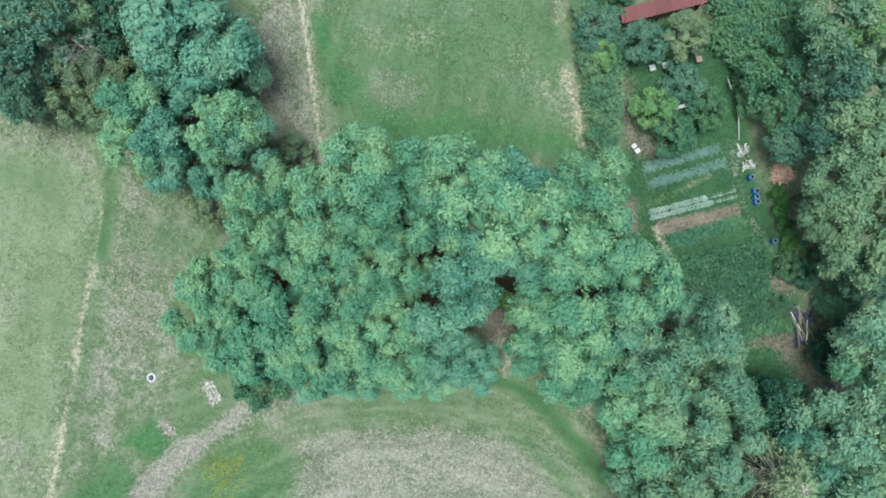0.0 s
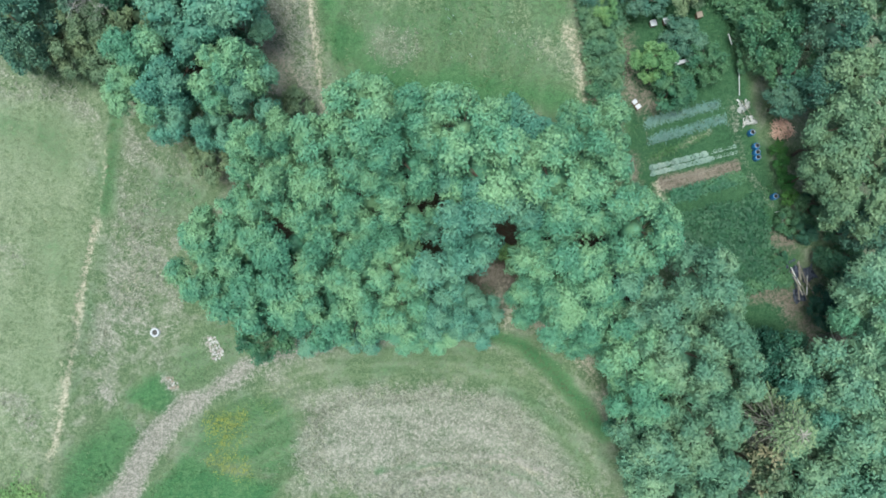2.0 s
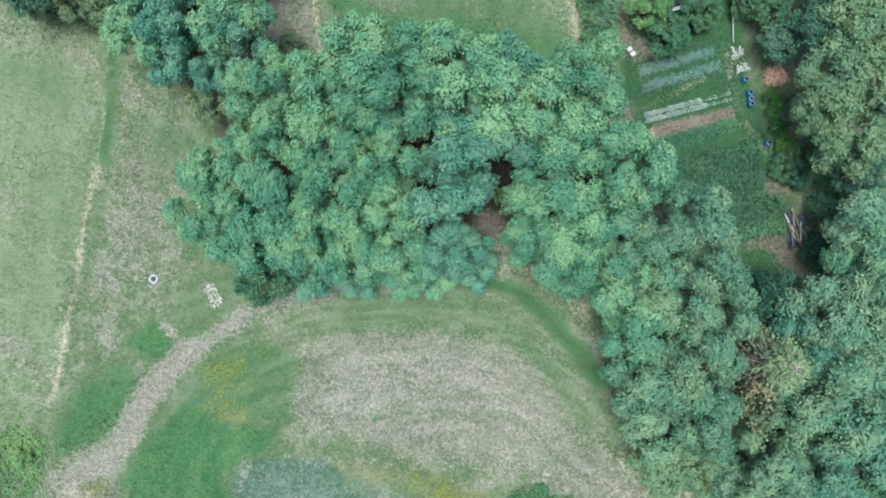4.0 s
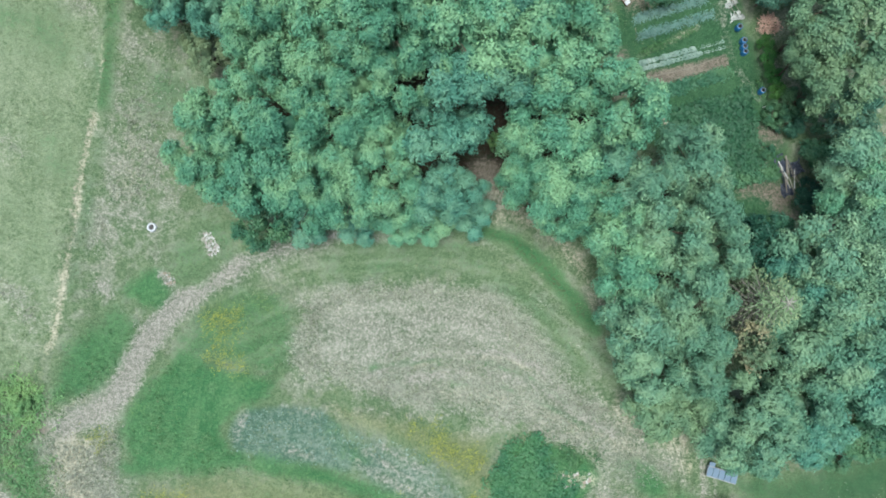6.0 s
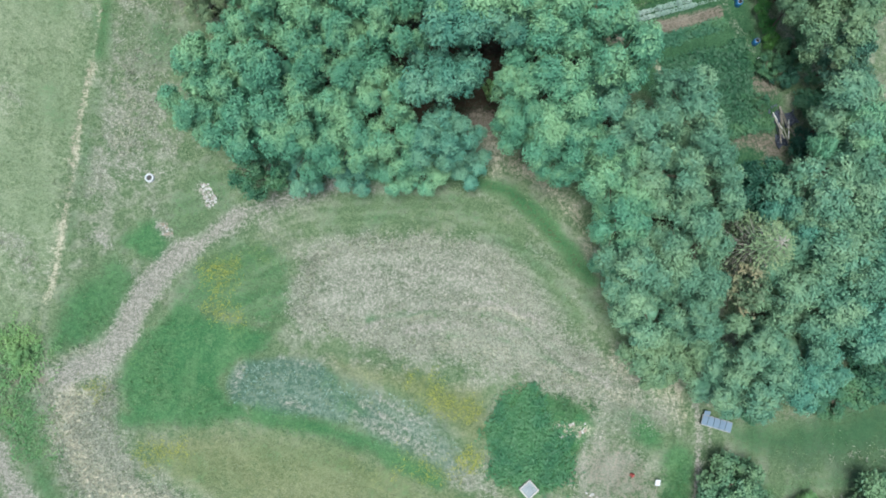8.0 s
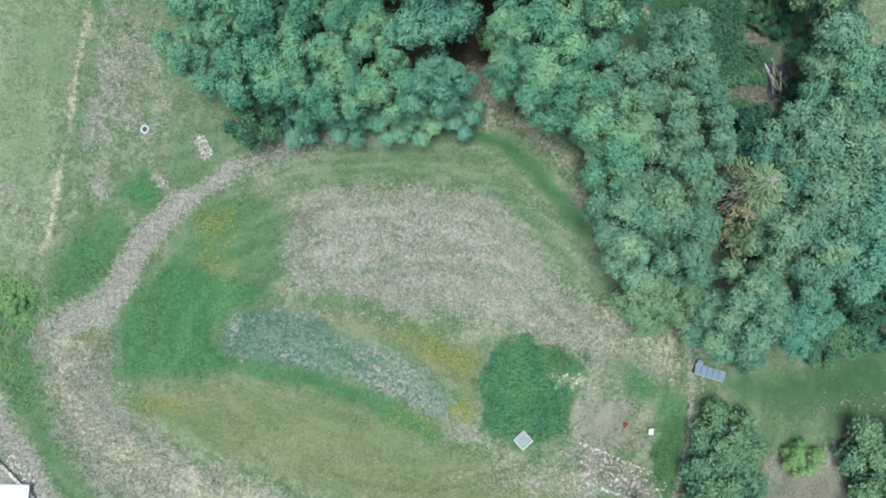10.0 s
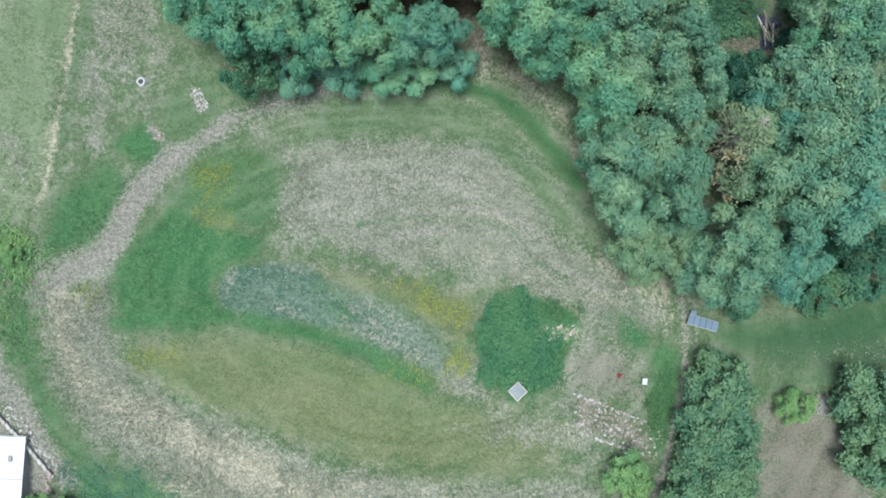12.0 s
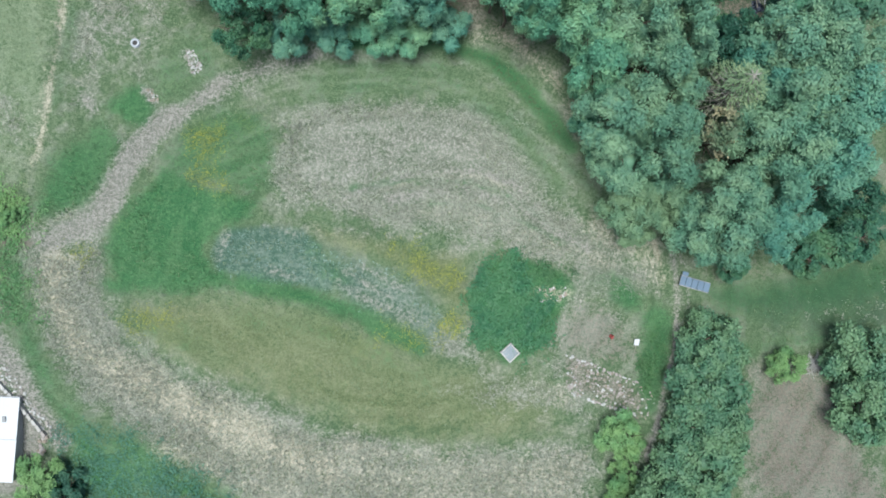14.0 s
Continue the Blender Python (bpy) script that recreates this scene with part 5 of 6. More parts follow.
# ---- plants laid out as low cover ----
def leafy_patch(name, outline, count, height, leaf, mat, label, category, seed, spread=0.25, clump=1):
    """Low plants over an outline: many leaves, in clumps, rising from the ground."""
    rng = np.random.default_rng(seed)
    ox, oy = np.array([p[0] for p in outline]), np.array([p[1] for p in outline])
    m = 2 * spread
    x, y = rng.uniform(ox.min() - m, ox.max() + m, count * 4), rng.uniform(oy.min() - m, oy.max() + m, count * 4)
    ragged = spread * (np.sin(2.1 * x + seed) + np.sin(1.7 * y + 2 * seed) + np.sin(3.9 * x - 2.9 * y)) * 0.5
    keep = inside(outline, x, y) < rng.normal(0, spread * 0.6, count * 4) + ragged
    x, y = x[keep][:count], y[keep][:count]
    x, y = np.repeat(x, clump) + rng.normal(0, 0.10, len(x) * clump), np.repeat(y, clump) + rng.normal(0, 0.10, len(y) * clump)
    lift = np.repeat(rng.uniform(0.3, 1.0, len(x) // clump), clump) * height * rng.uniform(0.6, 1.0, len(x))
    base = np.stack([x, y, ground_z(x, y) + lift], 1)
    way = unit(np.stack([rng.normal(size=len(x)), rng.normal(size=len(x)), rng.uniform(0.0, 0.7, len(x))], 1))
    me = leaf_mesh(name, base, way, leaf[0], leaf[1], LEAF[mat], rng, droop=0.25, flat=0.62)
    return tagged(new(name, me), label, category, kind="stuff")


def band(ax, ay, bx, by, width):
    """The outline of a straight bed."""
    d = Vector((bx - ax, by - ay)).normalized() * width / 2
    return [(ax - d.y, ay + d.x), (bx - d.y, by + d.x), (bx + d.y, by - d.x), (ax + d.y, ay - d.x)]


leafy_patch("nettles", [(5.61, -25.43), (8.10, -23.96), (9.82, -25.62), (10.64, -27.71), (11.40, -29.19), (10.98, -31.16), (9.75, -32.64), (8.79, -31.41), (7.06, -31.66), (5.33, -30.92), (4.60, -28.17)], 5200, 0.5, (0.24, 0.14), "nettle", "lush dark green nettles round the well", "nettles", 21, 0.75, 2)
leafy_patch("weeds", [(10.56, -24.98), (13.00, -25.50), (13.48, -26.34), (10.55, -26.22)], 500, 0.2, (0.22, 0.12), "lushgrass", "fresh green weeds beside the nettles", "weeds", 22, 0.8, 2)
leafy_patch("crop_plot", [(19.74, 4.15), (26.24, 5.82), (27.64, -0.62), (24.30, -1.93), (22.17, -0.62), (19.54, 2.66)], 5600, 0.45, (0.30, 0.17), "crop", "dense dark green crop in a garden plot", "crop", 23, 0.15, 2)
leafy_patch("low_hedge", band(24.30, -2.12, 28.59, -1.23, 0.8), 700, 0.8, (0.25, 0.14), "bramble", "low green hedge at the end of the crop plot", "hedge", 24, 0.1, 2)
leafy_patch("leek_bed", band(16.57, 11.55, 22.47, 13.09, 0.42), 800, 0.35, (0.34, 0.07), "leek", "blue-green leeks in a garden bed", "vegetables", 25, 0.05, 2)
leafy_patch("leek_bed", band(16.97, 10.17, 23.28, 12.04, 0.45), 900, 0.35, (0.34, 0.08), "leek", "blue-green leeks in a garden bed", "vegetables", 26, 0.05, 2)
leafy_patch("bean_row", band(17.09, 8.70, 21.78, 10.85, 0.35), 260, 0.3, (0.22, 0.12), "lushgrass", "thin row of young green beans", "vegetables", 27, 0.08, 2)
leafy_patch("herb_bed", band(18.78, 5.59, 24.80, 7.21, 0.9), 1100, 0.35, (0.24, 0.14), "bramble", "dense green herbs in a garden bed", "vegetables", 28, 0.1, 2)
leafy_patch("green_verge", [(19.56, -31.15), (21.50, -29.23), (21.25, -33.06), (20.28, -35.90), (18.92, -35.45)], 1000, 0.18, (0.24, 0.10), "lushgrass", "green verge beside the dirt track", "weeds", 29, 0.4, 2)
leafy_patch("weeds", [(-35.20, -18.03), (-33.59, -18.67), (-32.89, -21.02), (-33.84, -22.48), (-36.75, -22.54), (-36.46, -18.55)], 1300, 0.3, (0.26, 0.10), "lemon", "bright yellow-green weeds beside the track's end", "weeds", 30, 0.8, 2)
leafy_patch("weeds", [(-31.16, -39.56), (-25.92, -40.46), (-21.95, -42.81), (-17.34, -45.60), (-17.85, -46.35), (-31.79, -46.13)], 3600, 0.3, (0.20, 0.10), "weed", "bluish green weeds below the dry slope", "weeds", 31, 1.3, 2)
leafy_patch("weeds", [(-36.43, -23.72), (-33.98, -24.64), (-33.39, -29.02), (-35.11, -29.01), (-37.07, -27.07)], 900, 0.22, (0.22, 0.09), "lemon", "bright green weeds beside the stony bank", "weeds", 32, 0.8, 2)
leafy_patch("thicket", [(21.44, 26.34), (29.16, 26.36), (29.80, 20.09), (26.13, 18.26), (23.80, 18.71), (22.00, 20.96)], 9000, 2.2, (0.42, 0.13), "bramble", "dense green climbing thicket beside the garden", "thicket", 33, 0.4, 2)
leafy_patch("thicket", [(10.40, 25.99), (13.83, 25.96), (14.36, 19.64), (14.22, 13.75), (12.38, 13.07), (11.38, 18.30)], 6500, 1.5, (0.36, 0.13), "broad", "wild green hedge between meadow and garden", "hedge", 34, 0.2, 2)
for k, (line, n) in enumerate((([(-19.46, -12.99), (-17.51, -12.46), (-18.10, -15.63), (-17.20, -18.08), (-18.67, -17.85), (-19.55, -15.41)], 374), ([(-1.93, -23.11), (0.09, -23.12), (3.86, -25.67), (2.60, -26.66), (-0.93, -24.87)], 418),
                               ([(1.58, -29.41), (4.10, -29.17), (4.19, -30.27), (1.83, -30.26)], 253), ([(-2.98, -29.75), (1.58, -31.07), (0.57, -31.77), (-2.98, -30.66)], 176),
                               ([(-26.31, -29.05), (-22.67, -28.06), (-22.21, -29.07), (-25.67, -31.07)], 165), ([(-29.78, -23.38), (-29.06, -23.37), (-29.05, -24.98), (-29.69, -24.99)], 99))):
    leafy_patch("wild_flowers", line, int(n * 2.2), 0.30, (0.095, 0.075), "flower", "yellow wild flowers scattered in the meadow", "flowers", 50 + k, 0.7, 2)


for k, (line, n) in enumerate((([(-0.42, 20.63), (1.44, 20.17), (2.13, 19.26), (0.28, 19.49)], 16), ([(5.14, 20.06), (6.06, 19.70), (5.61, 19.02)], 8), ([(-0.28, 17.67), (1.90, 17.35), (0.74, 16.90)], 8))):
    leafy_patch("white_flowers", line, n, 0.3, (0.14, 0.12), "silver", "small white flowers scattered in the meadow", "flowers", 70 + k, 0.5, 2)


def grass_tufts(name, cover, count, height, mat, label, seed, floor=0.3, within=None):
    """Tufts of standing grass where a cover is strong."""
    rng = np.random.default_rng(seed)
    x, y = rng.uniform(-41, 43, count * (40 if within else 12)), rng.uniform(-48, 27, count * (40 if within else 12))
    i, j = np.searchsorted(GY, y), np.searchsorted(GX, x)
    wood = np.maximum(COVER["shaded_litter"], np.maximum(COVER["bare"], COVER["soil"]))[i, j]
    share = COVER[cover][i, j] if cover in COVER else np.full(len(x), 0.7)
    keep = (share > floor + 0.5 * rng.random(len(x))) & (wood < 0.2)
    if within:
        keep &= inside(within, x, y) < 0
    x, y = x[keep][:count], y[keep][:count]
    blades = 4
    x, y = np.repeat(x, blades) + rng.normal(0, 0.06, len(x) * blades), np.repeat(y, blades) + rng.normal(0, 0.06, len(y) * blades)
    base = np.stack([x, y, ground_z(x, y) - 0.02], 1)
    way = unit(np.stack([rng.normal(size=len(x)), rng.normal(size=len(x)), rng.uniform(0.5, 1.6, len(x))], 1))
    me = leaf_mesh(name, base, way, height, 0.07, LEAF[mat], rng, droop=0.35, flat=0.5)
    tagged(new(name, me), label, "grass", kind="stuff")


grass_tufts("grass", "lush", 10000, 0.30, "lushgrass", "fresh green grass tufts in the damp patches", 61)
grass_tufts("grass", "dry", 11000, 0.38, "straw", "dry straw-coloured grass tufts in the meadow", 62)
grass_tufts("grass", "none", 14000, 0.26, "grass", "thin green and straw grass over the meadow", 64)
grass_tufts("grass", "blue", 3500, 0.26, "silver", "pale bluish seeding grass in the hollow", 63)
grass_tufts("lawn", "lush", 11000, 0.17, "lawn", "short dark green grass between the garden beds, tree shade in its colour", 65, 0.3,
            [(14.55, 22.80), (22.79, 22.76), (25.62, 11.44), (29.35, 3.12), (29.73, -6.26), (24.82, -6.27), (23.81, -0.62), (18.64, 1.26), (15.52, 5.93), (14.68, 13.75)])

# ---- single trees of other kinds ----
def twigs(rng, p, way, length, radius, depth, runs, fork=4):
    """A branch that forks."""
    q = p + way * length * 0.5 + Vector((0, 0, rng.uniform(-0.05, 0.08) * length))
    e = p + way * length
    runs.append(([p, q, e], [radius, radius * 0.75, radius * 0.4]))
    if depth:
        for k in range(fork):
            s = rng.uniform(0.35, 1.0)
            w = (way + Vector((rng.gauss(0, 0.55), rng.gauss(0, 0.55), rng.gauss(0.1, 0.3)))).normalized()
            twigs(rng, p.lerp(e, s), w, length * rng.uniform(0.4, 0.65), radius * 0.45, depth - 1, runs, fork)


def bare_tree(x, y, height, reach, label, seed):
    e = thing("dead_tree", x, y, label, "tree")
    rng = random.Random(seed)
    part("trunk", tubes("trunk", [([(0, 0, -0.3), (0.1, 0.05, height * 0.5), (0.2, 0.1, height)], [0.08, 0.05, 0.02])], PALETWIG), None, e)
    for k in range(16):
        runs = []
        w = 2 * math.pi * k / 16 + rng.uniform(-0.3, 0.3)
        twigs(rng, Vector((0.15, 0.07, height * rng.uniform(0.65, 0.98))), Vector((math.cos(w), math.sin(w), rng.uniform(0.1, 0.6))).normalized(), reach * rng.uniform(0.7, 1.0), 0.011, 2, runs, 8)
        part("branch", tubes("branch", runs, PALETWIG, 3), None, e)


def conifer(x, y, height, reach):
    """A thinning conifer: whorls of drooping branches, bare on one side."""
    e = thing("conifer", x, y, "thinning yellowish conifer with bare grey lower branches", "tree")
    rng = random.Random(7)
    part("trunk", tubes("trunk", [([(0, 0, -0.3), (0, 0.05, height * 0.5), (0, 0, height)], [0.2, 0.12, 0.02])], BARK), None, e)
    nrng = np.random.default_rng(12)
    bases, ways = [], []
    for k in range(15):
        z = height * (0.42 + 0.56 * k / 14)
        ln = reach * (1.0 - 0.82 * k / 14) + 0.25
        runs = []
        for j in range(7):
            w = 2 * math.pi * (j + 0.37 * k) / 7 + rng.uniform(-0.2, 0.2)
            way = Vector((math.cos(w), math.sin(w), rng.uniform(-0.15, 0.25))).normalized()
            tip = Vector((0, 0, z)) + way * ln * rng.uniform(0.75, 1.1) + Vector((0, 0, -0.15 * ln))
            runs.append(([(0, 0, z), tuple(Vector((0, 0, z + 0.1)) + way * ln * 0.5), tuple(tip)], [0.06, 0.045, 0.02]))
            for s in range(4):
                f = rng.uniform(0.35, 0.95)
                q = Vector((0, 0, z)).lerp(tip, f)
                side = Vector((-way.y, way.x, 0)) * rng.choice((-1, 1)) + way * 0.6
                runs.append(([tuple(q), tuple(q + side.normalized() * ln * 0.25)], [0.014, 0.006]))
            bare = math.cos(w - 3.4) > -0.1 and k < 10
            n = int(12 + ln * 44) if not bare else int(ln * 4)
            f = nrng.uniform(0.3, 1.05, n)
            pts = np.array([0, 0, z]) + f[:, None] * (np.array(tip) - np.array([0, 0, z])) + nrng.normal(0, 0.07 + 0.09 * ln, (n, 3)) * np.array([1, 1, 0.5])
            bases.append(pts)
            ways.append(unit(np.array(way)[None, :] + nrng.normal(0, 0.6, (n, 3))))
        for run in range(0, len(runs), 5):
            part("branch", tubes("branch", runs[run:run + 5], DEADWOOD, 3), None, e, "grey branch")
    part("crown", leaf_mesh("crown", np.concatenate(bases), np.concatenate(ways), 0.26, 0.09, LEAF["needle"], nrng, flat=0.5), None, e)


def turning_tree(x, y, height, reach):
    e = thing("tree", x, y, "sparse small tree with orange and yellow turning leaves", "tree")
    rng, nrng = random.Random(9), np.random.default_rng(9)
    part("trunk", TRUNKS[1], None, e).matrix_basis = pose(0, 0, -0.3) @ Matrix.Diagonal((0.8, 0.8, height / 11, 1))
    n = 26
    at = unit(nrng.normal(size=(n, 3)) + np.array([0, 0, 0.6])) * nrng.uniform(0.35, 1.0, (n, 1)) * np.array([reach, reach * 1.4, 1.8]) + np.array([0, 0, height - 2.0])
    base = (at[:, None, :] + nrng.normal(0, 0.2, (n, 46, 3))).reshape(-1, 3)
    part("crown", leaf_mesh("crown", base, unit(nrng.normal(size=base.shape)), 0.24, 0.17, LEAF["autumn"], nrng), None, e)


bare_tree(-25.90, 18.52, 8.0, 1.5, "leafless grey dead tree within the thicket", 3)
conifer(24.38, -12.23, 12.6, 3.0)
turning_tree(23.50, -15.45, 11.0, 1.5)


def stick_heap(x, y, radius, height, count, mat, label, seed, stick=0.9):
    e = thing("brush_heap", x, y, label, "brushwood")
    rng = random.Random(seed)
    for k in range(count):
        w, d = rng.uniform(0, 6.28), radius * math.sqrt(rng.random()) * 0.75
        c = Vector((d * math.cos(w), d * math.sin(w), height * (1 - (d / radius) ** 2) * rng.uniform(0.3, 1.0) + 0.05))
        t = rng.uniform(0, 6.28)
        v = Vector((math.cos(t), math.sin(t), rng.uniform(-0.2, 0.3))) * stick * rng.uniform(0.25, 0.6)
        part("stick", tubes("stick", [([tuple(c - v), tuple(c + Vector((0, 0, 0.04))), tuple(c + v)], [0.03, 0.026, 0.014])], mat, 4), None, e)


stick_heap(27.78, 11.03, 1.15, 0.7, 150, TWIG, "heap of reddish brown cut brushwood beside the garden", 31, 0.7)
stick_heap(32.95, -33.24, 0.9, 0.6, 60, PALETWIG, "heap of grey dead branches on the dry slope", 32, 1.3)

# ---- the garden's things ----
def barrel(x, y):
    e = thing("barrel", x, y, "blue plastic rain barrel, open and full of dark water", "barrel", "rain barrels")
    e.scale = (0.86, 0.86, 0.9)
    part("body", lathe([(0.0, 0.0), (0.25, 0.0), (0.28, 0.03), (0.29, 0.28), (0.305, 0.30), (0.305, 0.33), (0.29, 0.35), (0.29, 0.60), (0.305, 0.62), (0.305, 0.65), (0.29, 0.67), (0.285, 0.88), (0.27, 0.90), (0.215, 0.905)]), BARREL, e)
    part("rim", lathe([(0.225, 0.90), (0.228, 0.935), (0.21, 0.945), (0.185, 0.94), (0.18, 0.88), (0.18, 0.70)]), STEEL, e, "pale worn rim")
    part("water", lathe([(0.182, 0.74), (0.1, 0.742), (0.0, 0.742)]), WATER, e, "still dark water")


for bx, by in ((25.16, 10.71), (25.56, 9.62), (25.62, 9.12), (25.68, 8.71), (27.20, 5.54)):
    barrel(bx, by)


def shed(ax, ay, bx, by, depth):
    """A long lean-to: plank walls under a sheet roof; a to b is its front eave."""
    along = Vector((bx - ax, by - ay, 0))
    ln = along.length
    e = thing("garden_shed", (ax + bx) / 2, (ay + by) / 2, "long low garden shed with a faded red sheet roof", "shed", turn=math.degrees(math.atan2(along.y, along.x)))
    part("back_wall", boxed(ln - 0.2, 0.06, 2.3, (0, depth - 0.12, 1.05)), BROWNWOOD, e)
    for s in (-1, 1):
        part("side_wall", boxed(0.06, depth - 0.3, 2.1, (s * (ln / 2 - 0.15), depth / 2, 0.95)), BROWNWOOD, e)
    for k in range(5):
        part("post", boxed(0.1, 0.1, 2.15, (-ln / 2 + 0.2 + k * (ln - 0.4) / 4, 0.12, 1.0)), BROWNWOOD, e)
    n = 5
    for k in range(n):
        bm = bmesh.new()
        w = ln / n
        cols = 14
        grid = [[bm.verts.new((-ln / 2 + k * w + (w + 0.03) * i / cols, -0.1 + (depth + 0.2) * j, 2.14 + 0.22 * j + 0.02 * math.cos(math.pi * i) + 0.003 * k)) for i in range(cols + 1)] for j in (0, 1)]
        for i in range(cols):
            bm.faces.new((grid[0][i], grid[0][i + 1], grid[1][i + 1], grid[1][i]))
        bmesh.ops.solidify(bm, geom=bm.faces[:], thickness=0.02)
        part("roof_sheet", bm, REDROOF, e)


shed(14.04, 22.40, 20.72, 24.09, 0.95)


def hive(x, y, lid, label):
    e = thing("garden_box", x, y, label, "box", "garden boxes", turn=14)
    part("body", boxed(0.42, 0.42, 0.5, (0, 0, 0.35), bevel=0.015), BROWNWOOD, e)
    part("lid", boxed(0.5, 0.5, 0.07, (0, 0, 0.64), bevel=0.015), lid, e, "pale flat lid")
    for sx in (-0.16, 0.16):
        part("foot", boxed(0.06, 0.4, 0.12, (sx, 0, 0.05)), BROWNWOOD, e)


hive(16.95, 19.44, LID, "dark wooden box with a white lid")
hive(18.00, 19.62, LID, "dark wooden box with a white lid")
hive(20.67, 20.10, SANDSTONE, "wooden box with a faded beige lid")


def trestle_board(ax, ay, bx, by):
    along = Vector((bx - ax, by - ay, 0))
    e = thing("board_table", (ax + bx) / 2, (ay + by) / 2, "grey weathered board on two trestles", "table", turn=math.degrees(math.atan2(along.y, along.x)))
    part("board", boxed(along.length, 0.30, 0.04, (0, 0, 0.72)), LID, e)
    for s in (-1, 1):
        for k in (-1, 1):
            part("leg", boxed(0.05, 0.05, 0.74, (s * along.length * 0.4, k * 0.14, 0.35), (k * 8, 0, 0)), PALEWOOD, e)


trestle_board(18.67, 16.14, 20.08, 16.59)


def cold_frame(x, y):
    e = thing("cold_frame", x, y, "small dark garden frame with two pale lids", "cold frame", turn=-55)
    part("frame", boxed(0.95, 0.5, 0.25, (0, 0, 0.11), bevel=0.015), BROWNWOOD, e)
    for s in (-1, 1):
        part("lid", boxed(0.36, 0.42, 0.03, (s * 0.24, 0, 0.26), (6 * s, 0, 0)), LID, e, "pale flat lid")


cold_frame(15.80, 13.10)


def sheet_of(name, x, y, sx, sy, turn, mat, label, seed, height=0.35):
    """A crumpled tarpaulin lying over something low."""
    bm = bmesh.new()
    n = 22
    g = [[None] * (n + 1) for _ in range(n + 1)]
    for i in range(n + 1):
        for j in range(n + 1):
            u, v = i / n - 0.5, j / n - 0.5
            w = noise.noise(Vector((u * 5 + seed, v * 5, 0))) + 0.5 * noise.noise(Vector((u * 13, v * 13 + seed, 3)))
            edge = max(0.0, 1 - (2 * max(abs(u), abs(v))) ** 4)
            g[i][j] = bm.verts.new((u * sx * (1 + 0.12 * math.sin(7 * v + seed)), v * sy * (1 + 0.14 * math.cos(6 * u + seed)), 0.05 + edge * height * (0.5 + 0.8 * w)))
    for i in range(n):
        for j in range(n):
            bm.faces.new((g[i][j], g[i + 1][j], g[i + 1][j + 1], g[i][j + 1])).smooth = True
    bmesh.ops.solidify(bm, geom=bm.faces[:], thickness=0.012)
    e = thing(name, x, y, label, "tarpaulin", turn=turn)
    part("sheet", bm, mat, e)
    return e


cover_a = sheet_of("tarpaulin", 24.46, 13.13, 1.4, 1.25, 20, TARP, "crumpled grey-white tarpaulin beside the garden path", 1.0, 0.22)
part("batten", boxed(0.05, 1.5, 0.05, (0.1, -0.5, 0.42), (0, 0, 12)), PALEWOOD, cover_a, "pale wooden batten")
cover_b = sheet_of("tarpaulin", 25.00, 11.90, 1.25, 1.05, 20, TARP, "crumpled grey-white tarpaulin beside the rain barrels", 4.0, 0.22)
part("batten", boxed(0.05, 0.9, 0.05, (-0.2, 0.3, 0.42), (0, 0, 14)), PALEWOOD, cover_b, "pale wooden batten")


def pipe(points, radius, mat, name, label):
    x0, y0 = points[0][:2]
    e = thing(name, x0, y0, label, "pipe")
    z0 = float(ground_z(x0, y0))
    runs = [([(x - x0, y - y0, float(ground_z(x, y)) - z0 + h) for x, y, h in points], [radius] * len(points))]
    part("pipe_run", tubes("pipe_run", runs, mat, 7), None, e)


pipe([(24.07, 13.68, 0.6), (23.94, 15.32, 0.75), (23.73, 16.36, 0.9)], 0.032, WHITE, "white_pipe", "long white plastic pipe across the garden")
pipe([(22.93, 18.48, 0.9), (23.23, 17.63, 0.9)], 0.035, WHITE, "white_pipe", "short white plastic pipe among the bushes")
pipe([(24.64, 11.53, 0.06), (24.87, 10.07, 0.05), (25.34, 8.13, 0.05), (25.64, 7.21, 0.05)], 0.03, PALEWOOD, "garden_hose", "pale garden hose lying along the path")
pipe([(23.50, 12.58, 0.06), (23.85, 11.67, 0.06)], 0.05, PALEWOOD, "wooden_pole", "pale wooden pole lying at the bed's end")
pipe([(26.22, 6.47, 0.05), (26.93, 6.14, 0.05), (27.34, 4.98, 0.05)], 0.03, PALEWOOD, "garden_hose", "pale garden hose curling over the grass")
pipe([(27.45, 4.29, 0.05), (27.91, 4.43, 0.05), (28.17, 3.68, 0.05), (27.85, 3.22, 0.05), (28.42, 2.66, 0.05)], 0.035, WHITE, "garden_hose", "tangled pale hose on bare ground")
pipe([(28.52, 2.52, 0.2), (28.82, 1.82, 0.1)], 0.05, PALEWOOD, "wooden_pole", "pale wooden pole on bare soil")
pipe([(18.15, 6.89, 0.12), (21.07, 7.49, 0.12), (24.16, 8.59, 0.12)], 0.05, PALEWOOD, "bed_edging", "pale wooden edging along a garden bed")
pipe([(16.68, 10.90, 0.1), (16.79, 9.89, 0.1), (18.45, 10.26, 0.1)], 0.03, PALEWOOD, "bed_edging", "thin pale frame at the corner of a garden bed")
pipe([(31.93, -4.84, 0.3), (32.54, -6.49, 0.3)], 0.05, DEADWOOD, "wooden_pole", "grey wooden pole on bare ground")


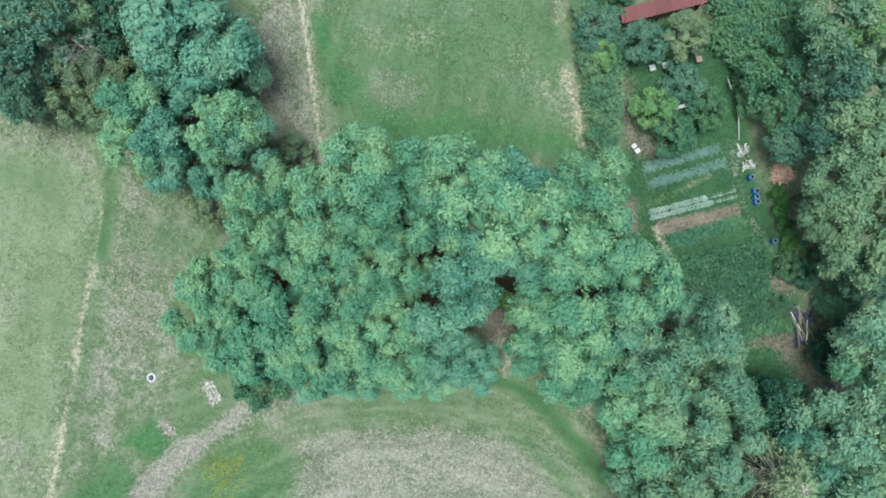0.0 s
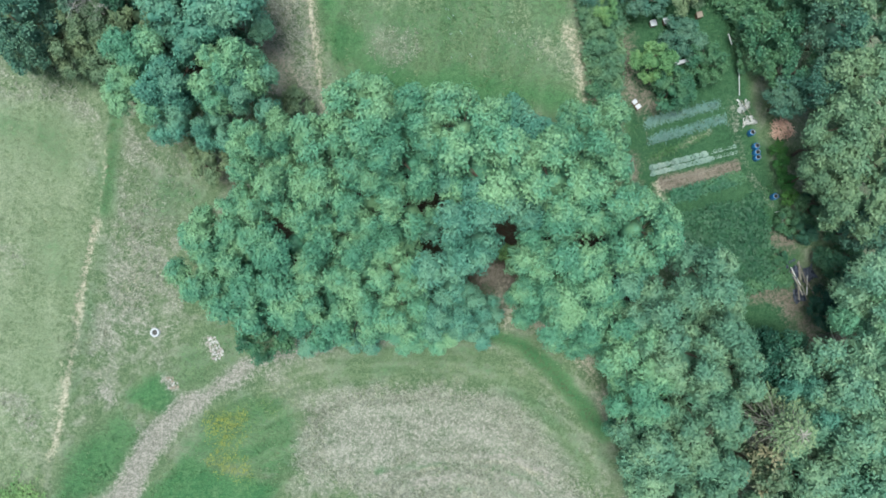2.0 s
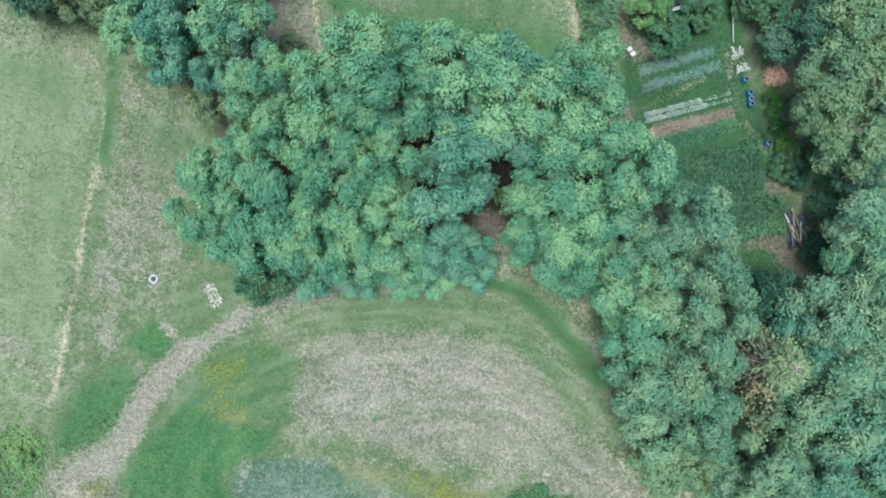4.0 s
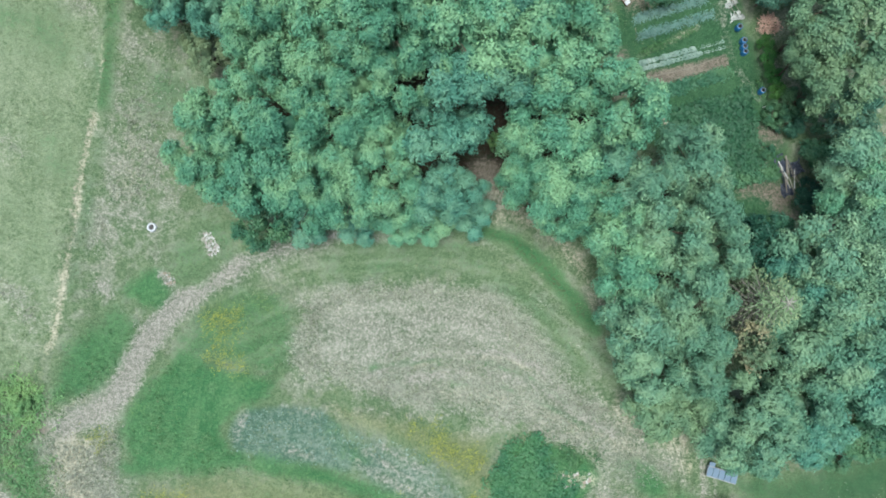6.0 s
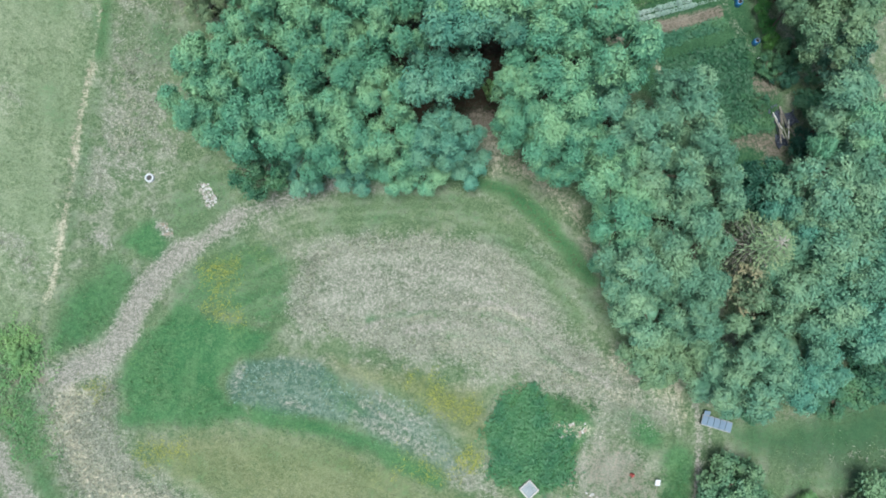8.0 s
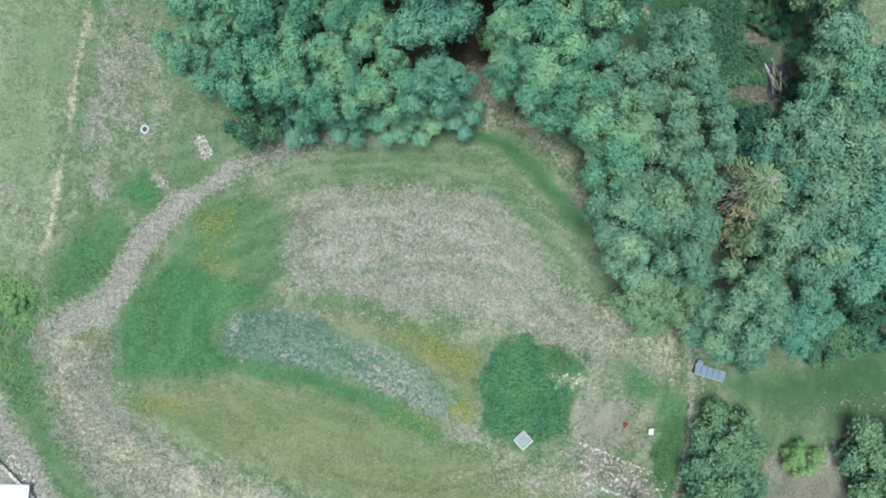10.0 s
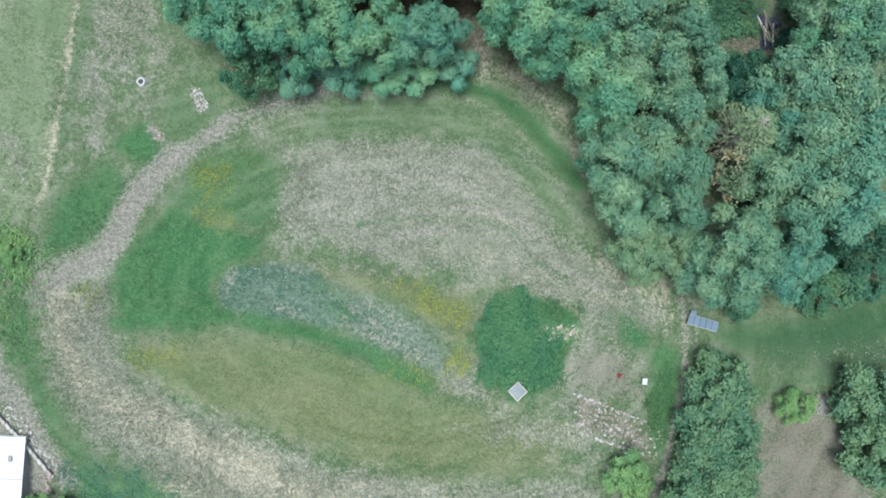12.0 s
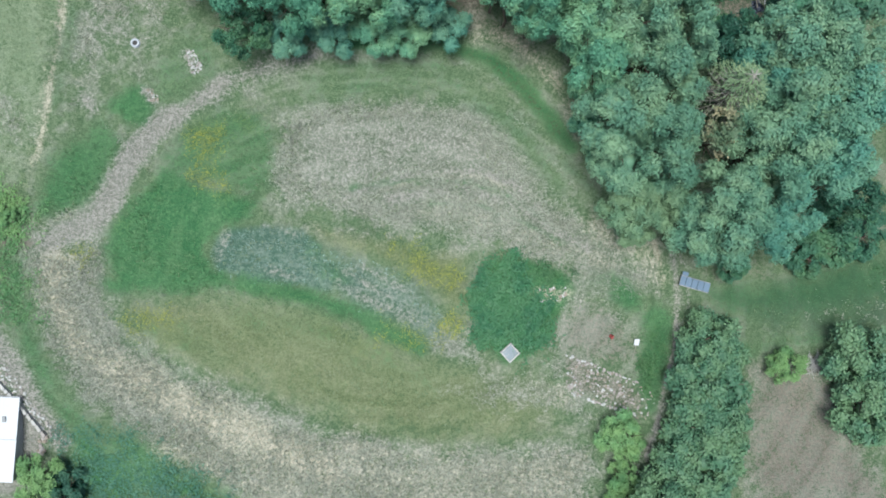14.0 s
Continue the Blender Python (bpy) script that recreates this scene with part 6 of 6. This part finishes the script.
def plank_pile(ax, ay, bx, by):
    along = Vector((bx - ax, by - ay, 0))
    e = thing("plank_pile", (ax + bx) / 2, (ay + by) / 2, "untidy pile of weathered planks on slate-blue sheeting", "planks", turn=math.degrees(math.atan2(along.y, along.x)))
    rng = random.Random(4)
    for k in range(13):
        part("plank", boxed(rng.uniform(1.2, 2.6), rng.uniform(0.05, 0.12), 0.03, (rng.uniform(-0.9, 1.0), rng.uniform(-0.55, 0.7), 0.3 + 0.035 * k), (0, rng.uniform(-4, 4), rng.uniform(-16, 16))), rng.choice((PALEWOOD, DEADWOOD, BLUETARP, BLUETARP, TARP)), e)


plank_pile(29.13, 0.32, 29.84, -3.06)
sheet_of("tarpaulin", 29.05, -0.24, 1.7, 1.3, -60, BLUETARP, "slate-blue sheeting under old planks", 2.0, 0.3)
sheet_of("tarpaulin", 30.28, -0.62, 1.5, 1.2, -70, BLUETARP, "slate-blue sheeting beside old planks", 3.0, 0.25)
sheet_of("tarpaulin", 29.55, -2.50, 1.3, 0.9, -70, BLUETARP, "slate-blue sheeting under old planks", 5.0, 0.25)


def cabbage_mesh(seed):
    rng = np.random.default_rng(seed)
    n = 22
    a, lift = np.arange(n) * 2.4, np.linspace(0.75, 0.05, n)
    way = unit(np.stack([np.cos(a), np.sin(a), 1.4 * (1 - lift)], 1))
    return leaf_mesh("leaves", way * 0.05 + np.array([0, 0, 0.08]), way, 0.30, 0.24, LEAF["silver"], rng, droop=0.2, flat=0.8)


CABBAGE = [cabbage_mesh(k) for k in range(3)]


def cabbage(x, y, s, k):
    e = thing("cabbage", x, y, "silvery green cabbage in a garden bed", "vegetable", "cabbages in the bed")
    part("leaves", CABBAGE[k], None, e).matrix_basis = pose(0, 0, 0, 0, 0, 77 * s) @ Matrix.Scale(s, 4)


veg = random.Random(6)
for row in (-0.24, 0.24):
    (ax, ay), (bx, by) = (17.20, 7.73), (24.04, 9.47)
    for k in range(22):
        f = (k + veg.uniform(-0.25, 0.25)) / 21
        cabbage(ax + (bx - ax) * f - 0.25 * row, ay + (by - ay) * f + row, veg.uniform(0.72, 1.02) * (1.0 if f < 0.7 else 0.7), veg.randrange(3))

# ---- things on the field ----
def manhole(x, y):
    e = thing("manhole", x, y, "round pale concrete manhole ring in dry grass", "manhole", up=0.05)
    e.scale = (0.95, 0.95, 0.95)
    part("ring", lathe([(0.24, -0.1), (0.24, 0.14), (0.27, 0.17), (0.36, 0.17), (0.40, 0.13), (0.42, -0.1)], 26), LID, e, "pale concrete ring")
    part("lid", lathe([(0.245, 0.05), (0.1, 0.055), (0.0, 0.055)], 20), IRON, e, "dark iron lid")
    for k in range(3):
        part("chip", boxed(0.12, 0.06, 0.03, (0.39 * math.cos(1.3 + 2.1 * k), 0.39 * math.sin(1.3 + 2.1 * k), 0.16), (0, 0, 60 * k + 20)), CONCRETE, e, "broken concrete chip")


manhole(-24.06, -5.66)


def well(x, y):
    """A square shaft with a pale kerb and a framed cover."""
    e = thing("well", x, y, "square concrete well with a pale frame and grey cover", "well", turn=42, up=0.0)
    e.scale = (0.84, 0.84, 0.84)
    for k in range(4):
        w = k * math.pi / 2
        part("kerb", boxed(1.50 if k % 2 else 1.22, 0.14, 0.75, (0.68 * math.cos(w), 0.68 * math.sin(w), 0.28), (0, 0, 90 + 90 * k), bevel=0.02), CONCRETE, e)
    part("cover", boxed(1.20, 1.20, 0.05, (0, 0, 0.56)), PANE, e, "grey framed cover")
    for k in range(3):
        part("bar", boxed(1.16, 0.04, 0.03, (0, -0.4 + 0.4 * k, 0.60)), STEEL, e)
    part("hatch", boxed(0.42, 0.42, 0.03, (0.08, 0.08, 0.61), (0, 0, 3)), PANE, e, "grey hatch")


well(8.14, -32.37)


def platform(ax, ay, bx, by, depth):
    along = Vector((bx - ax, by - ay, 0))
    ln = along.length
    e = thing("platform", (ax + bx) / 2, (ay + by) / 2, "pale blue boarded platform with a grey frame beside the track", "platform", turn=math.degrees(math.atan2(along.y, along.x)))
    for s in (0, 1):
        part("rail", boxed(ln, 0.07, 0.12, (0, s * depth, 0.42)), STEEL, e)
        part("end_rail", boxed(0.07, depth - 0.08, 0.12, ((s - 0.5) * (ln - 0.07), depth / 2, 0.42)), STEEL, e)
        for k in (-1, 1):
            part("leg", boxed(0.08, 0.08, 0.5, (k * (ln / 2 - 0.15), s * (depth - 0.2) + 0.1, 0.15)), STEEL, e)
    n = 5
    for k in range(n):
        part("board", boxed(ln / n - 0.03, depth - 0.08, 0.04, (-ln / 2 + (k + 0.5) * ln / n, depth / 2, 0.46 + 0.004 * k)), PALEBLUE, e)
    part("corner_board", boxed(0.5, 0.35, 0.04, (-ln / 2 + 0.32, depth + 0.2, 0.45), (0, 0, 6)), PALEBLUE, e)


platform(22.42, -26.53, 24.90, -27.27, 0.85)


def sign(x, y):
    e = thing("sign", x, y, "small white notice board on a leaning post", "sign")
    part("post", tubes("post", [([(-0.25, -1.45, -0.1), (-0.1, -0.6, 0.35), (0.0, -0.1, 0.62)], [0.035, 0.035, 0.035])], PALEWOOD, 6), None, e, "leaning pale post")
    part("brace", tubes("brace", [([(-0.12, -0.75, 0.28), (0.25, -0.7, 0.1)], [0.02, 0.02])], PALEWOOD, 5), None, e)
    part("board", boxed(0.42, 0.56, 0.03, (0.02, 0.15, 0.70), (18, 0, -4)), WHITE, e, "white blank board")


sign(18.75, -31.57)


def tub(x, y):
    e = thing("tub", x, y, "small red plastic tub lying on dry grass", "tub", turn=30)
    t = part("body", lathe([(0.0, 0.0), (0.14, 0.0), (0.16, 0.02), (0.19, 0.28), (0.21, 0.29), (0.21, 0.31), (0.18, 0.31), (0.15, 0.04), (0.0, 0.035)], 16), RED, e)
    t.matrix_basis = pose(0, 0, 0.15, 60, 0, 20)


tub(16.70, -30.87)


def stone_mesh(seed):
    rng = random.Random(seed)
    bm = bmesh.new()
    bmesh.ops.create_icosphere(bm, subdivisions=1, radius=0.5)
    for v in bm.verts:
        v.co *= rng.uniform(0.75, 1.1)
        v.co.z *= 0.6
    me = bpy.data.meshes.new("stone")
    bm.to_mesh(me)
    bm.free()
    return me


STONES = {}
for tone, mat in (("pale", STONE), ("sand", SANDSTONE), ("white", LIMEWASH)):
    STONES[tone] = [stone_mesh(70 + k) for k in range(4)]
    for me in STONES[tone]:
        me.materials.append(mat)


def stones(parent, x, y, size, rng, tones=("pale",), sunk=0.1):
    """One stone under its parent, on the ground."""
    ob = new("stone", rng.choice(STONES[rng.choice(tones)]))
    ob.parent = parent
    w = parent.matrix_world.inverted() @ Vector((x, y, float(ground_z(x, y)) + size * sunk))
    ob.matrix_basis = pose(*w, rng.uniform(-15, 15), rng.uniform(-15, 15), rng.uniform(0, 360)) @ Matrix.Diagonal((size, size * rng.uniform(0.6, 1.0), size, 1))


def stone_field(label, outline, count, lo, hi, tones, seed, name="stone_bed", category="stones"):
    rng = random.Random(seed)
    cx, cy = sum(p[0] for p in outline) / len(outline), sum(p[1] for p in outline) / len(outline)
    e = thing(name, cx, cy, label, category)
    n = 0
    x0, x1, y0, y1 = min(p[0] for p in outline), max(p[0] for p in outline), min(p[1] for p in outline), max(p[1] for p in outline)
    while n < count:
        x, y = rng.uniform(x0, x1), rng.uniform(y0, y1)
        if float(inside(outline, np.array(x), np.array(y))) < 0.1:
            stones(e, x, y, rng.uniform(lo, hi), rng, tones)
            n += 1
    return e


bed = stone_field("bed of pinkish rubble stones with pale edging stones", [(13.03, -32.72), (15.72, -33.58), (19.83, -35.68), (20.47, -36.60), (19.26, -37.88), (16.54, -37.00), (12.92, -35.53)], 250, 0.12, 0.36, ("pale", "pale", "sand", "white"), 81)
edge_rng = random.Random(82)
for (ax, ay), (bx, by) in (((13.08, -32.62), (18.95, -34.88)), ((13.39, -35.91), (18.59, -37.57))):
    for k in range(24):
        f = (k + edge_rng.uniform(-0.3, 0.3)) / 23
        stones(bed, ax + (bx - ax) * f, ay + (by - ay) * f + edge_rng.uniform(-0.1, 0.1), edge_rng.uniform(0.2, 0.42), edge_rng, ("white", "pale"))
stone_field("loose heap of pale rubble beside the nettles", [(10.06, -26.61), (12.99, -26.64), (13.12, -27.53), (12.24, -27.96), (10.93, -27.81)], 80, 0.2, 0.55, ("white", "white", "pale", "sand"), 83, "rubble")
stone_field("scattered pale stones in dry grass", [(-19.99, -5.90), (-19.29, -6.06), (-18.64, -7.65), (-19.41, -7.96)], 90, 0.12, 0.30, ("white", "white", "pale"), 84, "rubble")
stone_field("few pale stones on a bare spot", [(-23.41, -9.33), (-22.76, -9.50), (-22.43, -10.34), (-23.09, -10.55)], 30, 0.10, 0.28, ("white", "sand"), 85, "rubble")
stone_field("stony grey bank of rubble above a garden wall", [(-36.45, -32.45), (-35.27, -34.22), (-34.08, -36.66), (-31.94, -39.86), (-32.86, -39.82), (-34.94, -36.22), (-36.56, -34.18)], 170, 0.10, 0.36, ("white", "pale"), 86, "stony_bank")


def garden_wall(points, label):
    """A low retaining wall of stones with a pale coping."""
    rng = random.Random(90)
    e = thing("garden_wall", *points[0], label, "wall")
    inv = e.matrix_world.inverted()
    for (ax, ay), (bx, by) in zip(points, points[1:]):
        d = Vector((bx - ax, by - ay, 0))
        ang, run = math.degrees(math.atan2(d.y, d.x)), 0.0
        while run < d.length:
            w = rng.uniform(0.35, 0.7)
            p = Vector((ax, ay, 0)) + d.normalized() * (run + w / 2)
            p.z = float(ground_z(p.x, p.y)) + 0.1
            q = inv @ p
            part("block", boxed(w - 0.02, 0.28, 0.6, tuple(q), (0, rng.uniform(-2, 2), ang + rng.uniform(-3, 3)), bevel=0.03), rng.choice((CONCRETE, CONCRETE, STONE)), e)
            run += w


garden_wall([(-37.75, -33.06), (-36.57, -34.43), (-34.88, -36.73), (-33.03, -39.41)], "low pale retaining wall of stone blocks")
stone_field("curve of large sandstone blocks at the wall's end", [(-33.21, -39.31), (-32.76, -39.58), (-33.18, -41.08), (-33.66, -41.81), (-33.92, -41.40), (-33.43, -40.41)], 16, 0.35, 0.6, ("sand", "pale"), 91, "stone_edging")


def white_roof(ax, ay, bx, by):
    """The corner of a low flat-roofed building: a is its north-eastern corner, b its south-eastern one."""
    along = Vector((bx - ax, by - ay, 0))
    ln = along.length
    e = thing("outbuilding", ax, ay, "low building with a bright white flat sheet roof", "building", turn=math.degrees(math.atan2(along.y, along.x)))
    part("wall", boxed(ln - 0.3, 8.7, 2.8, (ln / 2, -4.5, -0.85)), CONCRETE, e)
    n = 2
    for k in range(n):
        w = ln / n
        for j in range(2):
            part("roof_panel", boxed(w - 0.03, 4.5 - 0.03, 0.08, (k * w + w / 2, -2.25 - 4.5 * j, 0.62 + 0.004 * j), bevel=0.01), WHITE, e)
    part("gutter", boxed(0.10, 9.0, 0.08, (-0.06, -4.5, 0.60)), STEEL, e, "grey metal edge")
    part("vent", boxed(0.5, 0.35, 0.12, (1.9, -1.2, 0.71), (0, 0, 4), bevel=0.03), STEEL, e, "low grey roof vent")


white_roof(-34.53, -36.07, -34.83, -43.33)
